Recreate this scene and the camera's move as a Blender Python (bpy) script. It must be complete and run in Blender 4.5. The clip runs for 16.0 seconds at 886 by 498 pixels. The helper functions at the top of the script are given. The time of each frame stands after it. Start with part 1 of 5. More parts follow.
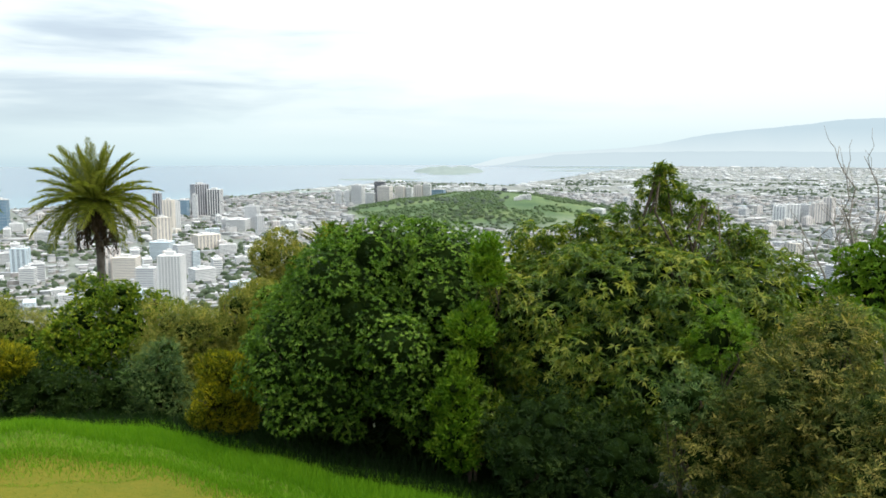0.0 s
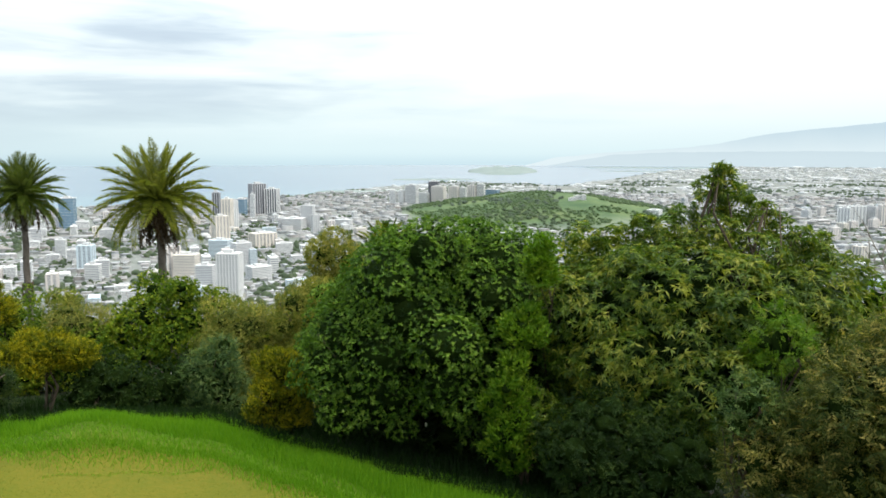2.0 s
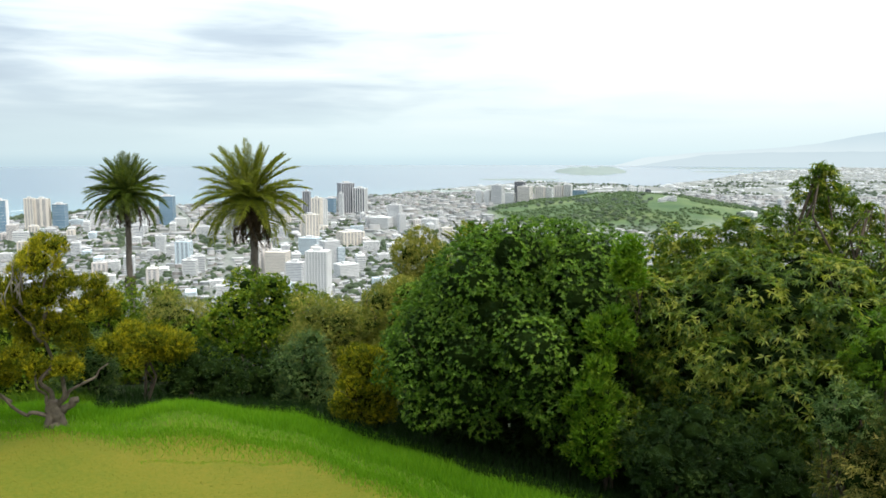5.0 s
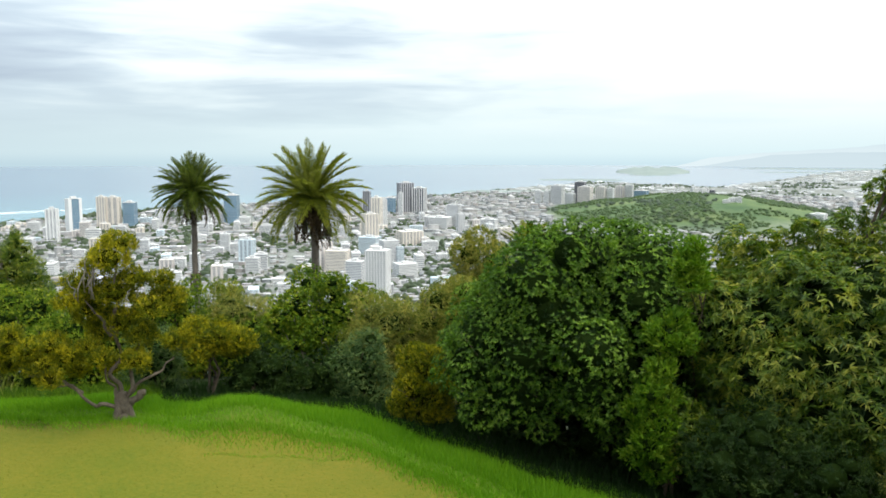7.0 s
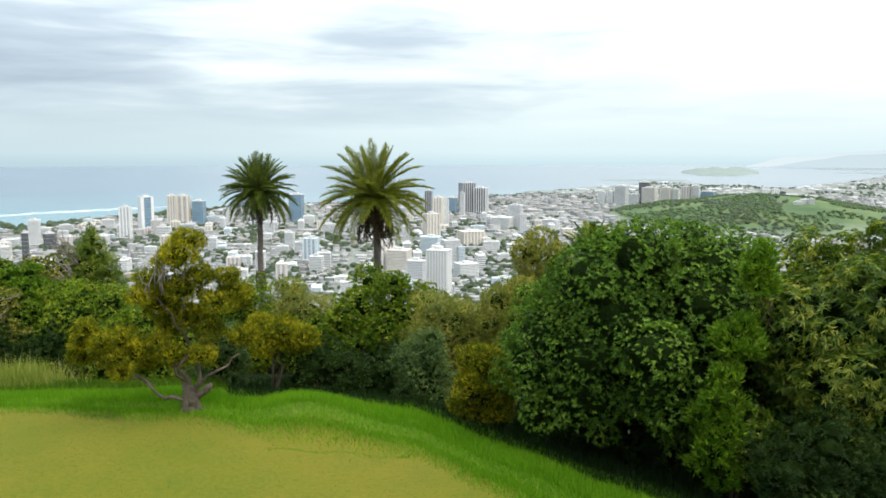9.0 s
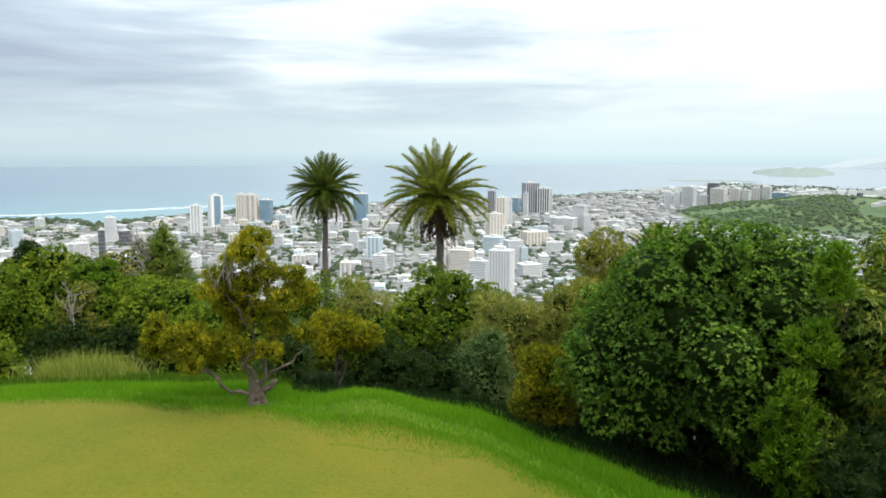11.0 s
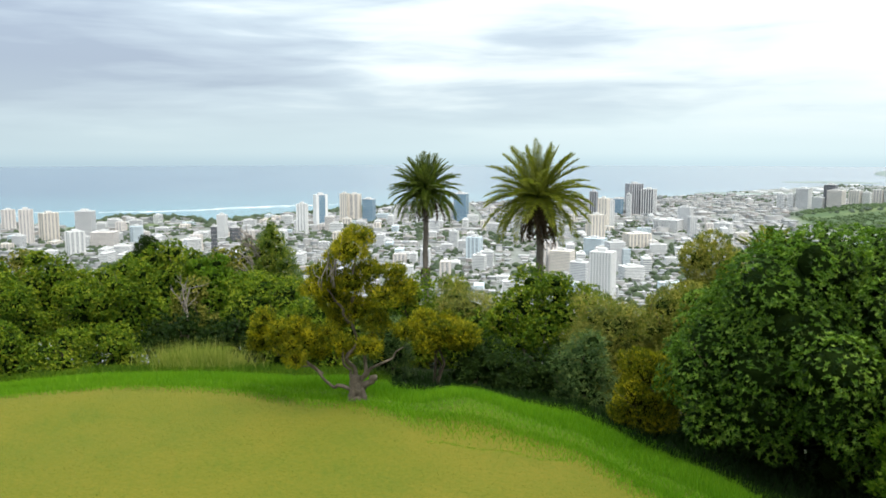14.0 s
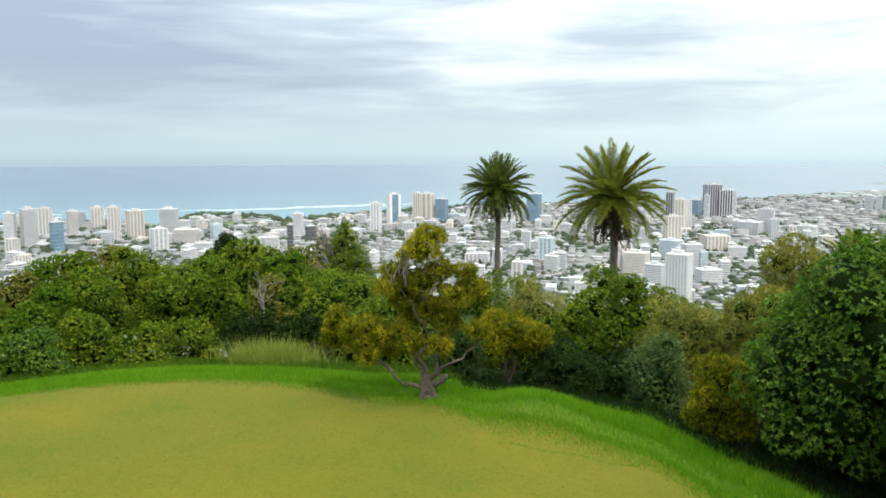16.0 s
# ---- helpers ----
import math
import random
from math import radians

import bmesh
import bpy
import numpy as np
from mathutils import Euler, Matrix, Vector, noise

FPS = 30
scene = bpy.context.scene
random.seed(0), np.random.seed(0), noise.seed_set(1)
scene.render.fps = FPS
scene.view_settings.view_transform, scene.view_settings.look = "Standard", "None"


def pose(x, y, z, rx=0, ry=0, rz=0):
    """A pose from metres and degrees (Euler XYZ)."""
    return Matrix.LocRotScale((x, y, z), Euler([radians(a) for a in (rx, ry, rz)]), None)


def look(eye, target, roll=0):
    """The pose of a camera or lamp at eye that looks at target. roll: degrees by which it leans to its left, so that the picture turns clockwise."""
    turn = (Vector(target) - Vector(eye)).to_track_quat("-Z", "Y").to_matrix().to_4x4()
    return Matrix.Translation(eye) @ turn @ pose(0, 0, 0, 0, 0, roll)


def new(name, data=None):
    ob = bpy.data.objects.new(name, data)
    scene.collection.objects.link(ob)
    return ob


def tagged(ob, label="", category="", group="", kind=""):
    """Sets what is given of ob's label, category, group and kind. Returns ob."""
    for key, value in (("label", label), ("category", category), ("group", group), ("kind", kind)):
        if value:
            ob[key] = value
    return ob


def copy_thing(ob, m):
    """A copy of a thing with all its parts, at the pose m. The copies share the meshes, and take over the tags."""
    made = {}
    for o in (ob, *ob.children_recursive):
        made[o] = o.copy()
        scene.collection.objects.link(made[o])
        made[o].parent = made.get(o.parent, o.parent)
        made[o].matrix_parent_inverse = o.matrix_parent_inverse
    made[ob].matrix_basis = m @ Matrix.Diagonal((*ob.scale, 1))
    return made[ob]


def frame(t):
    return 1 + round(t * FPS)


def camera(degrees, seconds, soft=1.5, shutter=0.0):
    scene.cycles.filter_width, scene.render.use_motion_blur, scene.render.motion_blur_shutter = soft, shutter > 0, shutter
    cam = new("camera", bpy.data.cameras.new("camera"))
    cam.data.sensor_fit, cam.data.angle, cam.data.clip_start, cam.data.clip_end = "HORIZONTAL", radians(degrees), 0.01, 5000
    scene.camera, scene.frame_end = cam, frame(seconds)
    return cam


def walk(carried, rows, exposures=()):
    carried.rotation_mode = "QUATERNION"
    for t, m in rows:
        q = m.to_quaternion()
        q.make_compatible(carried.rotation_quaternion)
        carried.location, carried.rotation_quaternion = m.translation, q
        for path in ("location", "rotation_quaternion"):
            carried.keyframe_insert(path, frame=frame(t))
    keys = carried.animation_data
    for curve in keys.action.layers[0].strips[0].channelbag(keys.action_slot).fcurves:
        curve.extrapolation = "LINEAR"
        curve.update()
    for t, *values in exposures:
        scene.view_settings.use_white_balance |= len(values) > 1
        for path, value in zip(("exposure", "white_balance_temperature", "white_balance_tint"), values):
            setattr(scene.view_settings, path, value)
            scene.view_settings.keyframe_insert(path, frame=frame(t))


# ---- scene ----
# ---- camera: a pan on the spot ----
EYE = 6.5
cam = camera(57.8, 16.0, 1.7)
PAN = [(0.0, 0.0), (0.5, 0.92), (1.0, 1.92), (1.5, 2.87), (2.0, 3.83), (2.5, 4.79), (3.0, 5.86), (3.5, 6.86),
       (4.0, 7.87), (6.5, 13.11), (7.0, 14.17), (7.5, 15.33), (8.0, 16.42), (8.5, 17.5), (9.0, 18.57),
       (11.5, 24.21), (12.0, 25.34), (12.5, 26.5), (13.0, 27.67), (13.5, 28.97), (14.0, 30.23), (14.5, 31.45),
       (15.0, 32.7), (15.5, 34.0), (16.0, 35.4)]
walk(cam, [(t, pose(0, 0, EYE, 90 - 7.0, 0, yaw)) for t, yaw in PAN])

# ---- sky and sun ----
SEA, CITY = -83.5, -82.5
SUN_AZ, SUN_EL = 112.0, 60.0


def nd(tree, kind, **values):
    n = tree.nodes.new(kind)
    for key, v in values.items():
        if key in n.inputs:
            n.inputs[key].default_value = v
    return n


def ramp(tree, fac, stops):
    n = tree.nodes.new("ShaderNodeValToRGB")
    while len(n.color_ramp.elements) < len(stops):
        n.color_ramp.elements.new(0.5)
    for e, (p, c) in zip(n.color_ramp.elements, stops):
        e.position, e.color = p, (*c, 1) if len(c) == 3 else c
    tree.links.new(fac, n.inputs[0])
    return n.outputs[0]


def math_node(tree, op, a, b=None, clamp=False):
    n = tree.nodes.new("ShaderNodeMath")
    n.operation, n.use_clamp = op, clamp
    for i, v in enumerate((a, b)):
        if v is None:
            continue
        if isinstance(v, (int, float)):
            n.inputs[i].default_value = v
        else:
            tree.links.new(v, n.inputs[i])
    return n.outputs[0]


def mix_node(tree, fac, a, b, blend="MIX"):
    n = tree.nodes.new("ShaderNodeMix")
    n.data_type, n.blend_type = "RGBA", blend
    for i, v in ((0, fac), (6, a), (7, b)):
        if isinstance(v, (int, float)):
            n.inputs[i].default_value = v
        elif isinstance(v, tuple):
            n.inputs[i].default_value = (*v, 1)
        else:
            tree.links.new(v, n.inputs[i])
    return n.outputs[2]


world = bpy.data.worlds.new("sky")
scene.world = world
world.use_nodes = True
wt = world.node_tree
wt.nodes.clear()
sky = wt.nodes.new("ShaderNodeTexSky")
sky.sky_type, sky.sun_disc = "NISHITA", False
sky.sun_elevation, sky.sun_rotation = radians(SUN_EL), radians(SUN_AZ)
coord = wt.nodes.new("ShaderNodeTexCoord")
sep = wt.nodes.new("ShaderNodeSeparateXYZ")
wt.links.new(coord.outputs["Generated"], sep.inputs[0])


def cloud_noise(stretch, scale, detail, rough, shift):
    mp = wt.nodes.new("ShaderNodeMapping")
    mp.inputs["Scale"].default_value = (1, 1, stretch)
    mp.inputs["Location"].default_value = shift
    mp.inputs["Rotation"].default_value = (radians(2.5), radians(-3.0), 0)
    wt.links.new(coord.outputs["Generated"], mp.inputs[0])
    n = nd(wt, "ShaderNodeTexNoise", Scale=scale, Detail=detail, Roughness=rough, Distortion=0.4)
    wt.links.new(mp.outputs[0], n.inputs[0])
    return n.outputs[0]


broad = cloud_noise(7.0, 2.6, 4.0, 0.5, (3.1, 0.4, 0.3))
fine = cloud_noise(9.0, 5.0, 6.0, 0.55, (0.7, 5.0, 1.2))
# the heavier bank of cloud lies to the south-east, over the sea
bank = math_node(wt, "MULTIPLY_ADD", sep.outputs[0], -0.62)
bank.node.inputs[2].default_value = -0.45
mass = math_node(wt, "ADD", math_node(wt, "MULTIPLY", broad, 1.05), math_node(wt, "MULTIPLY", fine, 0.5))
grey = math_node(wt, "ADD", mass, bank)
clouds = ramp(wt, grey, [(0.36, (0.93, 0.97, 0.98)), (0.56, (0.78, 0.87, 0.9)), (0.72, (0.55, 0.65, 0.73)), (0.98, (0.38, 0.455, 0.56))])
haze = ramp(wt, sep.outputs[2], [(0.0, (1, 1, 1)), (0.02, (0.8, 0.8, 0.8)), (0.055, (0.3, 0.3, 0.3)), (0.1, (0.0, 0.0, 0.0))])
low_air = mix_node(wt, ramp(wt, math_node(wt, "MULTIPLY", sep.outputs[0], -1.0), [(0.25, (0, 0, 0)), (0.85, (1, 1, 1))]),
                   (0.70, 0.86, 0.90), (0.54, 0.68, 0.74))
sea_air = mix_node(wt, 1.0, low_air, (0.84, 0.89, 0.93), "MULTIPLY")
cloudy = mix_node(wt, haze, clouds, low_air)
# below the level of the eye the air over the sea
cloudy = mix_node(wt, ramp(wt, math_node(wt, "MULTIPLY", sep.outputs[2], -1.0), [(0.002, (0, 0, 0)), (0.015, (1, 1, 1))]), cloudy, sea_air)
bg_sky = nd(wt, "ShaderNodeBackground", Strength=0.1)
wt.links.new(sky.outputs[0], bg_sky.inputs[0])
# an overcast sky is brighter overhead than at the horizon
high = math_node(wt, "MULTIPLY_ADD", math_node(wt, "POWER", math_node(wt, "MAXIMUM", sep.outputs[2], 0.0), 1.4), 2.0)
high.node.inputs[2].default_value = 1.0
bg_cloud = wt.nodes.new("ShaderNodeBackground")
wt.links.new(cloudy, bg_cloud.inputs[0])
wt.links.new(math_node(wt, "MULTIPLY", high, 1.16), bg_cloud.inputs[1])
both = wt.nodes.new("ShaderNodeMixShader")
both.inputs[0].default_value = 0.9
wt.links.new(bg_sky.outputs[0], both.inputs[1])
wt.links.new(bg_cloud.outputs[0], both.inputs[2])
wout = wt.nodes.new("ShaderNodeOutputWorld")
wt.links.new(both.outputs[0], wout.inputs[0])

sun = bpy.data.lights.new("sun", "SUN")
sun.energy, sun.angle, sun.color = 2.6, radians(16), (1.0, 0.95, 0.84)
new("sun", sun).matrix_world = look((math.sin(radians(SUN_AZ)) * math.cos(radians(SUN_EL)) * 100, math.cos(radians(SUN_AZ)) * math.cos(radians(SUN_EL)) * 100,
                                     math.sin(radians(SUN_EL)) * 100), (0, 0, 0))


# ---- materials ----
def base_mat(name):
    m = bpy.data.materials.new(name)
    m.use_nodes = True
    t = m.node_tree
    return m, t, t.nodes["Principled BSDF"]


def surface(name, c1, c2, scale=3.0, rough=0.8, bump=0.2, fine_scale=None, spec=0.3, metal=0.0, obj_random=0.0):
    """Two-scale mottled surface."""
    m, t, p = base_mat(name)
    co = t.nodes.new("ShaderNodeTexCoord")
    n1 = nd(t, "ShaderNodeTexNoise", Scale=scale, Detail=5.0, Roughness=0.6)
    n2 = nd(t, "ShaderNodeTexNoise", Scale=fine_scale or scale * 8, Detail=4.0, Roughness=0.65)
    for n in (n1, n2):
        t.links.new(co.outputs["Object"], n.inputs[0])
    f = math_node(t, "ADD", math_node(t, "MULTIPLY", n1.outputs[0], 0.6), math_node(t, "MULTIPLY", n2.outputs[0], 0.4))
    col = ramp(t, f, [(0.33, c1), (0.67, c2)])
    if obj_random:
        info = t.nodes.new("ShaderNodeObjectInfo")
        col = mix_node(t, 1.0, col, ramp(t, info.outputs["Random"], [(0, (1 - obj_random,) * 3), (1, (1, 1, 1))]), "MULTIPLY")
    t.links.new(col, p.inputs["Base Color"])
    p.inputs["Roughness"].default_value, p.inputs["Metallic"].default_value = rough, metal
    p.inputs["Specular IOR Level"].default_value = spec
    b = nd(t, "ShaderNodeBump", Strength=bump, Distance=0.02)
    t.links.new(n2.outputs[0], b.inputs["Height"])
    t.links.new(b.outputs[0], p.inputs["Normal"])
    return m


def leafy(name, dark, mid, light, patch=0.8, rough=0.55, glow=0.42, gloss=0.12):
    """Leaf: each leaf its own tone, larger patches of old and young growth, a little light let through."""
    m, t, p = base_mat(name)
    g = t.nodes.new("ShaderNodeNewGeometry")
    co = t.nodes.new("ShaderNodeTexCoord")
    n = nd(t, "ShaderNodeTexNoise", Scale=patch, Detail=3.0)
    t.links.new(co.outputs["Object"], n.inputs[0])
    tone = t.nodes.new("ShaderNodeAttribute")
    tone.attribute_name = "young"
    f = math_node(t, "ADD", math_node(t, "MULTIPLY", g.outputs["Random Per Island"], 0.3), math_node(t, "MULTIPLY", n.outputs[0], 0.35))
    f = math_node(t, "ADD", f, math_node(t, "MULTIPLY", tone.outputs["Fac"], 0.4))
    col = ramp(t, f, [(0.28, dark), (0.5, mid), (0.76, light)])
    t.links.new(col, p.inputs["Base Color"])
    p.inputs["Roughness"].default_value, p.inputs["Specular IOR Level"].default_value = rough, gloss
    tr = t.nodes.new("ShaderNodeBsdfTranslucent")
    t.links.new(mix_node(t, 1.0, col, (1.2, 1.3, 0.6), "MULTIPLY"), tr.inputs[0])
    mx = t.nodes.new("ShaderNodeMixShader")
    mx.inputs[0].default_value = glow
    t.links.new(p.outputs[0], mx.inputs[1])
    t.links.new(tr.outputs[0], mx.inputs[2])
    t.links.new(mx.outputs[0], t.nodes["Material Output"].inputs[0])
    return m


LEAF_ROUND = leafy("leaf_glossy_green", (0.028, 0.072, 0.005), (0.08, 0.17, 0.012), (0.22, 0.33, 0.045), 0.9, 0.42, 0.42, 0.25)
LEAF_LONG = leafy("leaf_long_olive", (0.034, 0.076, 0.005), (0.095, 0.155, 0.011), (0.29, 0.3, 0.038), 0.8, 0.42, 0.42, 0.28)
LEAF_LIME = leafy("leaf_lime", (0.04, 0.1, 0.004), (0.085, 0.17, 0.008), (0.165, 0.245, 0.018), 1.2)
LEAF_FEATHER = leafy("leaf_feathery_tan", (0.026, 0.046, 0.009), (0.088, 0.105, 0.022), (0.34, 0.28, 0.075), 0.9)
LEAF_GREY = leafy("leaf_grey_green", (0.024, 0.056, 0.016), (0.065, 0.115, 0.03), (0.17, 0.22, 0.068), 1.0)
LEAF_TAN = leafy("leaf_tan", (0.06, 0.084, 0.0112), (0.16, 0.176, 0.0304), (0.368, 0.32, 0.068), 0.9)
LEAF_GOLD = leafy("leaf_gold", (0.036, 0.058, 0.003), (0.145, 0.158, 0.006), (0.43, 0.36, 0.012), 1.3)
LEAF_BRUSH = leafy("leaf_brush", (0.036, 0.082, 0.005), (0.112, 0.182, 0.01), (0.3, 0.33, 0.026), 0.5)
# dark leaf, also used where shade under or inside crowns is put into the colour
LEAF_DARK_AND_SHADE = leafy("leaf_dark_and_shade", (0.0066, 0.0198, 0.0033), (0.0176, 0.0413, 0.0066), (0.0495, 0.077, 0.0138), 0.6)
LEAF_PALM = leafy("palm_leaflet", (0.12, 0.15, 0.018), (0.31, 0.31, 0.042), (0.58, 0.54, 0.16), 0.6, 0.45, 0.4)
LEAF_PALM2 = leafy("palm_leaflet_dark", (0.0638, 0.102, 0.0153), (0.17, 0.196, 0.0272), (0.374, 0.348, 0.068), 0.6, 0.45, 0.3)
LEAF_DEAD = leafy("palm_dead", (0.035, 0.025, 0.014), (0.1, 0.07, 0.035), (0.26, 0.19, 0.08), 1.0, 0.8, 0.08)
STRAW = leafy("straw_grass", (0.14, 0.19, 0.03), (0.34, 0.33, 0.09), (0.56, 0.48, 0.2), 0.7, 0.6)
GRASS = leafy("long_grass", (0.085, 0.21, 0.007), (0.17, 0.315, 0.013), (0.28, 0.39, 0.024), 0.3, 0.5, 0.35)
TURF = leafy("mown_grass", (0.06, 0.088, 0.005), (0.105, 0.115, 0.008), (0.155, 0.14, 0.016), 0.3, 0.6, 0.25)
# near-black crown cores: the shade between the leaves is put into the colour
SHADE_CORE_GOLD = surface("shade_core_gold", (0.012, 0.0156, 0.0018), (0.03, 0.03, 0.003), 6.0, 1.0, 0.6, spec=0.0)
SHADE_CORE = surface("shade_core", (0.006, 0.013, 0.003), (0.015, 0.027, 0.0055), 4.0, 1.0, 0.6, spec=0.0)
BARK = surface("bark_grey", (0.051, 0.0408, 0.0306), (0.17, 0.14, 0.106), 7.0, 0.9, 0.8)
BARK_DARK = surface("bark_brown", (0.036, 0.027, 0.018), (0.102, 0.078, 0.054), 6.0, 0.9, 0.9)
DEADWOOD = surface("dead_wood", (0.13, 0.115, 0.095), (0.29, 0.26, 0.22), 5.0, 0.9, 0.5)
PALM_BARK = surface("palm_bark", (0.056, 0.048, 0.04), (0.16, 0.14, 0.116), 3.0, 0.9, 1.0)
CANOPY = leafy("city_tree_canopy", (0.07, 0.1, 0.06), (0.115, 0.15, 0.088), (0.17, 0.205, 0.12), 0.02)


def building_mat(name, colour, dirt=0.82, scale=0.05):
    c = Vector(colour)
    return surface(name, tuple(c * dirt), tuple(c), scale, 0.75, 0.1, scale * 12, 0.3, 0.0, 0.12)


WALLS = [building_mat("white_render", (0.74, 0.75, 0.75)), building_mat("cream_render", (0.72, 0.67, 0.6)), building_mat("grey_concrete", (0.64, 0.65, 0.66)),
         building_mat("rose_render", (0.7, 0.66, 0.63)), building_mat("pale_blue_render", (0.62, 0.72, 0.78)), building_mat("dark_concrete", (0.46, 0.47, 0.5))]
ROOF = building_mat("flat_roof_grey", (0.6, 0.6, 0.6))
# base grey lightened to stand in for the bright sky reflected in the panes
GLASS_GREY = surface("glazing_grey", (0.14, 0.16, 0.18), (0.26, 0.29, 0.32), 0.3, 0.15, 0.0, 2.0, 0.6)
GLASS_BLUE = surface("glazing_blue", (0.1, 0.17, 0.24), (0.18, 0.28, 0.36), 0.1, 0.1, 0.0, 1.0, 0.8)
GLASS_DARK = surface("glazing_dark", (0.05, 0.055, 0.065), (0.12, 0.125, 0.14), 0.2, 0.15, 0.0, 1.0, 0.6)


def town_mat(name, pale=0.0):
    m, t, p = base_mat(name)
    g = t.nodes.new("ShaderNodeNewGeometry")
    col = ramp(t, g.outputs["Random Per Island"], [(0.0, (0.5, 0.5, 0.5)), (0.2, (0.38, 0.38, 0.38)), (0.36, (0.23, 0.25, 0.25)), (0.5, (0.34, 0.32, 0.3)),
                                                   (0.64, (0.18, 0.2, 0.21)), (0.8, (0.42, 0.43, 0.44)), (0.92, (0.28, 0.25, 0.23)), (1.0, (0.62, 0.62, 0.62))])
    col = mix_node(t, pale, col, (0.66, 0.68, 0.69))
    n = nd(t, "ShaderNodeTexNoise", Scale=0.3, Detail=4.0)
    t.links.new(g.outputs["Position"], n.inputs[0])
    t.links.new(mix_node(t, 1.0, col, ramp(t, n.outputs[0], [(0.3, (0.8, 0.8, 0.8)), (0.7, (1, 1, 1))]), "MULTIPLY"), p.inputs["Base Color"])
    p.inputs["Roughness"].default_value = 0.7
    return m


TOWN = town_mat("town_roofs_and_walls")
SHEDS = town_mat("white_shed_roofs", 0.6)
CANOPY_HILL = leafy("hill_canopy", (0.075, 0.12, 0.055), (0.115, 0.165, 0.072), (0.17, 0.21, 0.09), 0.02)
# canopy for distant trees, made paler: haze mixed into the leaf colour
CANOPY_HAZED = leafy("hazed_tree_canopy", (0.0825, 0.112, 0.0825), (0.128, 0.165, 0.12), (0.18, 0.217, 0.158), 0.02)


# ---- helpers for building ----
def at(az, d, z=0.0):
    a = radians(az)
    return Vector((d * math.sin(a), d * math.cos(a), z))


def mesh_of(name, verts, faces, smooth=False):
    me = bpy.data.meshes.new(name)
    me.from_pydata([tuple(v) for v in verts], [], faces)
    if smooth:
        me.polygons.foreach_set("use_smooth", [True] * len(me.polygons))
    me.update()
    return me


def part(name, me, material, parent, label="", kind=""):
    ob = new(name, me)
    if material and not me.materials:
        me.materials.append(material)
    ob.parent = parent
    return tagged(ob, label=label, kind=kind)


def thing(name, loc, label, category, group="", kind="", rz=0.0):
    e = new(name)
    e.location, e.rotation_euler = loc, (0, 0, radians(rz))
    e.empty_display_size = 0.2
    return tagged(e, label, category, group, kind)


def tri_mesh(name, tris, young=None):
    """A mesh of loose pieces: tris is (pieces, corners, 3), each piece a fan of triangles sharing its corners."""
    n, k, _ = tris.shape
    me = bpy.data.meshes.new(name)
    me.vertices.add(n * k)
    me.vertices.foreach_set("co", tris.reshape(-1).astype(np.float32))
    fan = np.array([[0, i, i + 1] for i in range(1, k - 1)])
    idx = (np.arange(n)[:, None, None] * k + fan[None]).reshape(-1)
    nf = n * (k - 2)
    me.loops.add(nf * 3)
    me.loops.foreach_set("vertex_index", idx.astype(np.int32))
    me.polygons.add(nf)
    me.polygons.foreach_set("loop_start", np.arange(0, nf * 3, 3, dtype=np.int32))
    me.polygons.foreach_set("loop_total", np.full(nf, 3, dtype=np.int32))
    me.update(calc_edges=True)
    if young is not None:
        me.attributes.new("young", "FLOAT", "POINT").data.foreach_set("value", np.repeat(young, k).astype(np.float32))
    return me


def unit(v):
    return v / np.maximum(np.linalg.norm(v, axis=-1, keepdims=True), 1e-9)


def leaf_pieces(pos, way, nrm, length, width, fold=0.25, plain=False):
    """Four-cornered leaves, folded a little along the midrib."""
    way = unit(way)
    side = unit(np.cross(way, nrm))
    up = np.cross(side, way)
    length, width = length[:, None], width[:, None]
    if plain:
        return np.stack([pos - side * width * 0.5, pos + side * width * 0.5, pos + way * length], 1)
    mid = pos + way * length * 0.45
    left = mid + side * width * 0.5 + up * width * fold
    right = mid - side * width * 0.5 + up * width * fold
    tip = pos + way * length - up * length * 0.12
    return np.stack([pos, left, tip, right], 1)


class Tubes:
    """Gathers tapered limbs into one mesh."""

    def __init__(self):
        self.v, self.f = [], []

    def add(self, pts, radii, seg=7, smooth=0):
        pts = [Vector(p) for p in pts]
        if smooth:
            q, w = [], []
            for i in range(len(pts) - 1):
                a, b, c, d = pts[max(i - 1, 0)], pts[i], pts[i + 1], pts[min(i + 2, len(pts) - 1)]
                for k in range(smooth):
                    u = k / smooth
                    q.append(0.5 * (2 * b + (c - a) * u + (2 * a - 5 * b + 4 * c - d) * u * u + (3 * b - a - 3 * c + d) * u ** 3))
                    w.append(radii[i] * (1 - u) + radii[i + 1] * u)
            pts, radii = q + [pts[-1]], w + [radii[-1]]
        base = len(self.v)
        for i, p in enumerate(pts):
            t = (pts[min(i + 1, len(pts) - 1)] - pts[max(i - 1, 0)]).normalized()
            a = t.cross(Vector((0.31, 0.95, 0.1))).normalized()
            b = t.cross(a)
            for k in range(seg):
                w = 2 * math.pi * k / seg
                self.v.append(p + (a * math.cos(w) + b * math.sin(w)) * radii[i] * (1 + 0.12 * math.sin(3 * w + i)))
        for i in range(len(pts) - 1):
            for k in range(seg):
                k2 = (k + 1) % seg
                self.f.append((base + i * seg + k, base + i * seg + k2, base + (i + 1) * seg + k2, base + (i + 1) * seg + k))
        self.f.append(tuple(base + k for k in range(seg))[::-1])
        self.f.append(tuple(base + (len(pts) - 1) * seg + k for k in range(seg)))
        return self

    def mesh(self, name):
        return mesh_of(name, self.v, self.f, True)


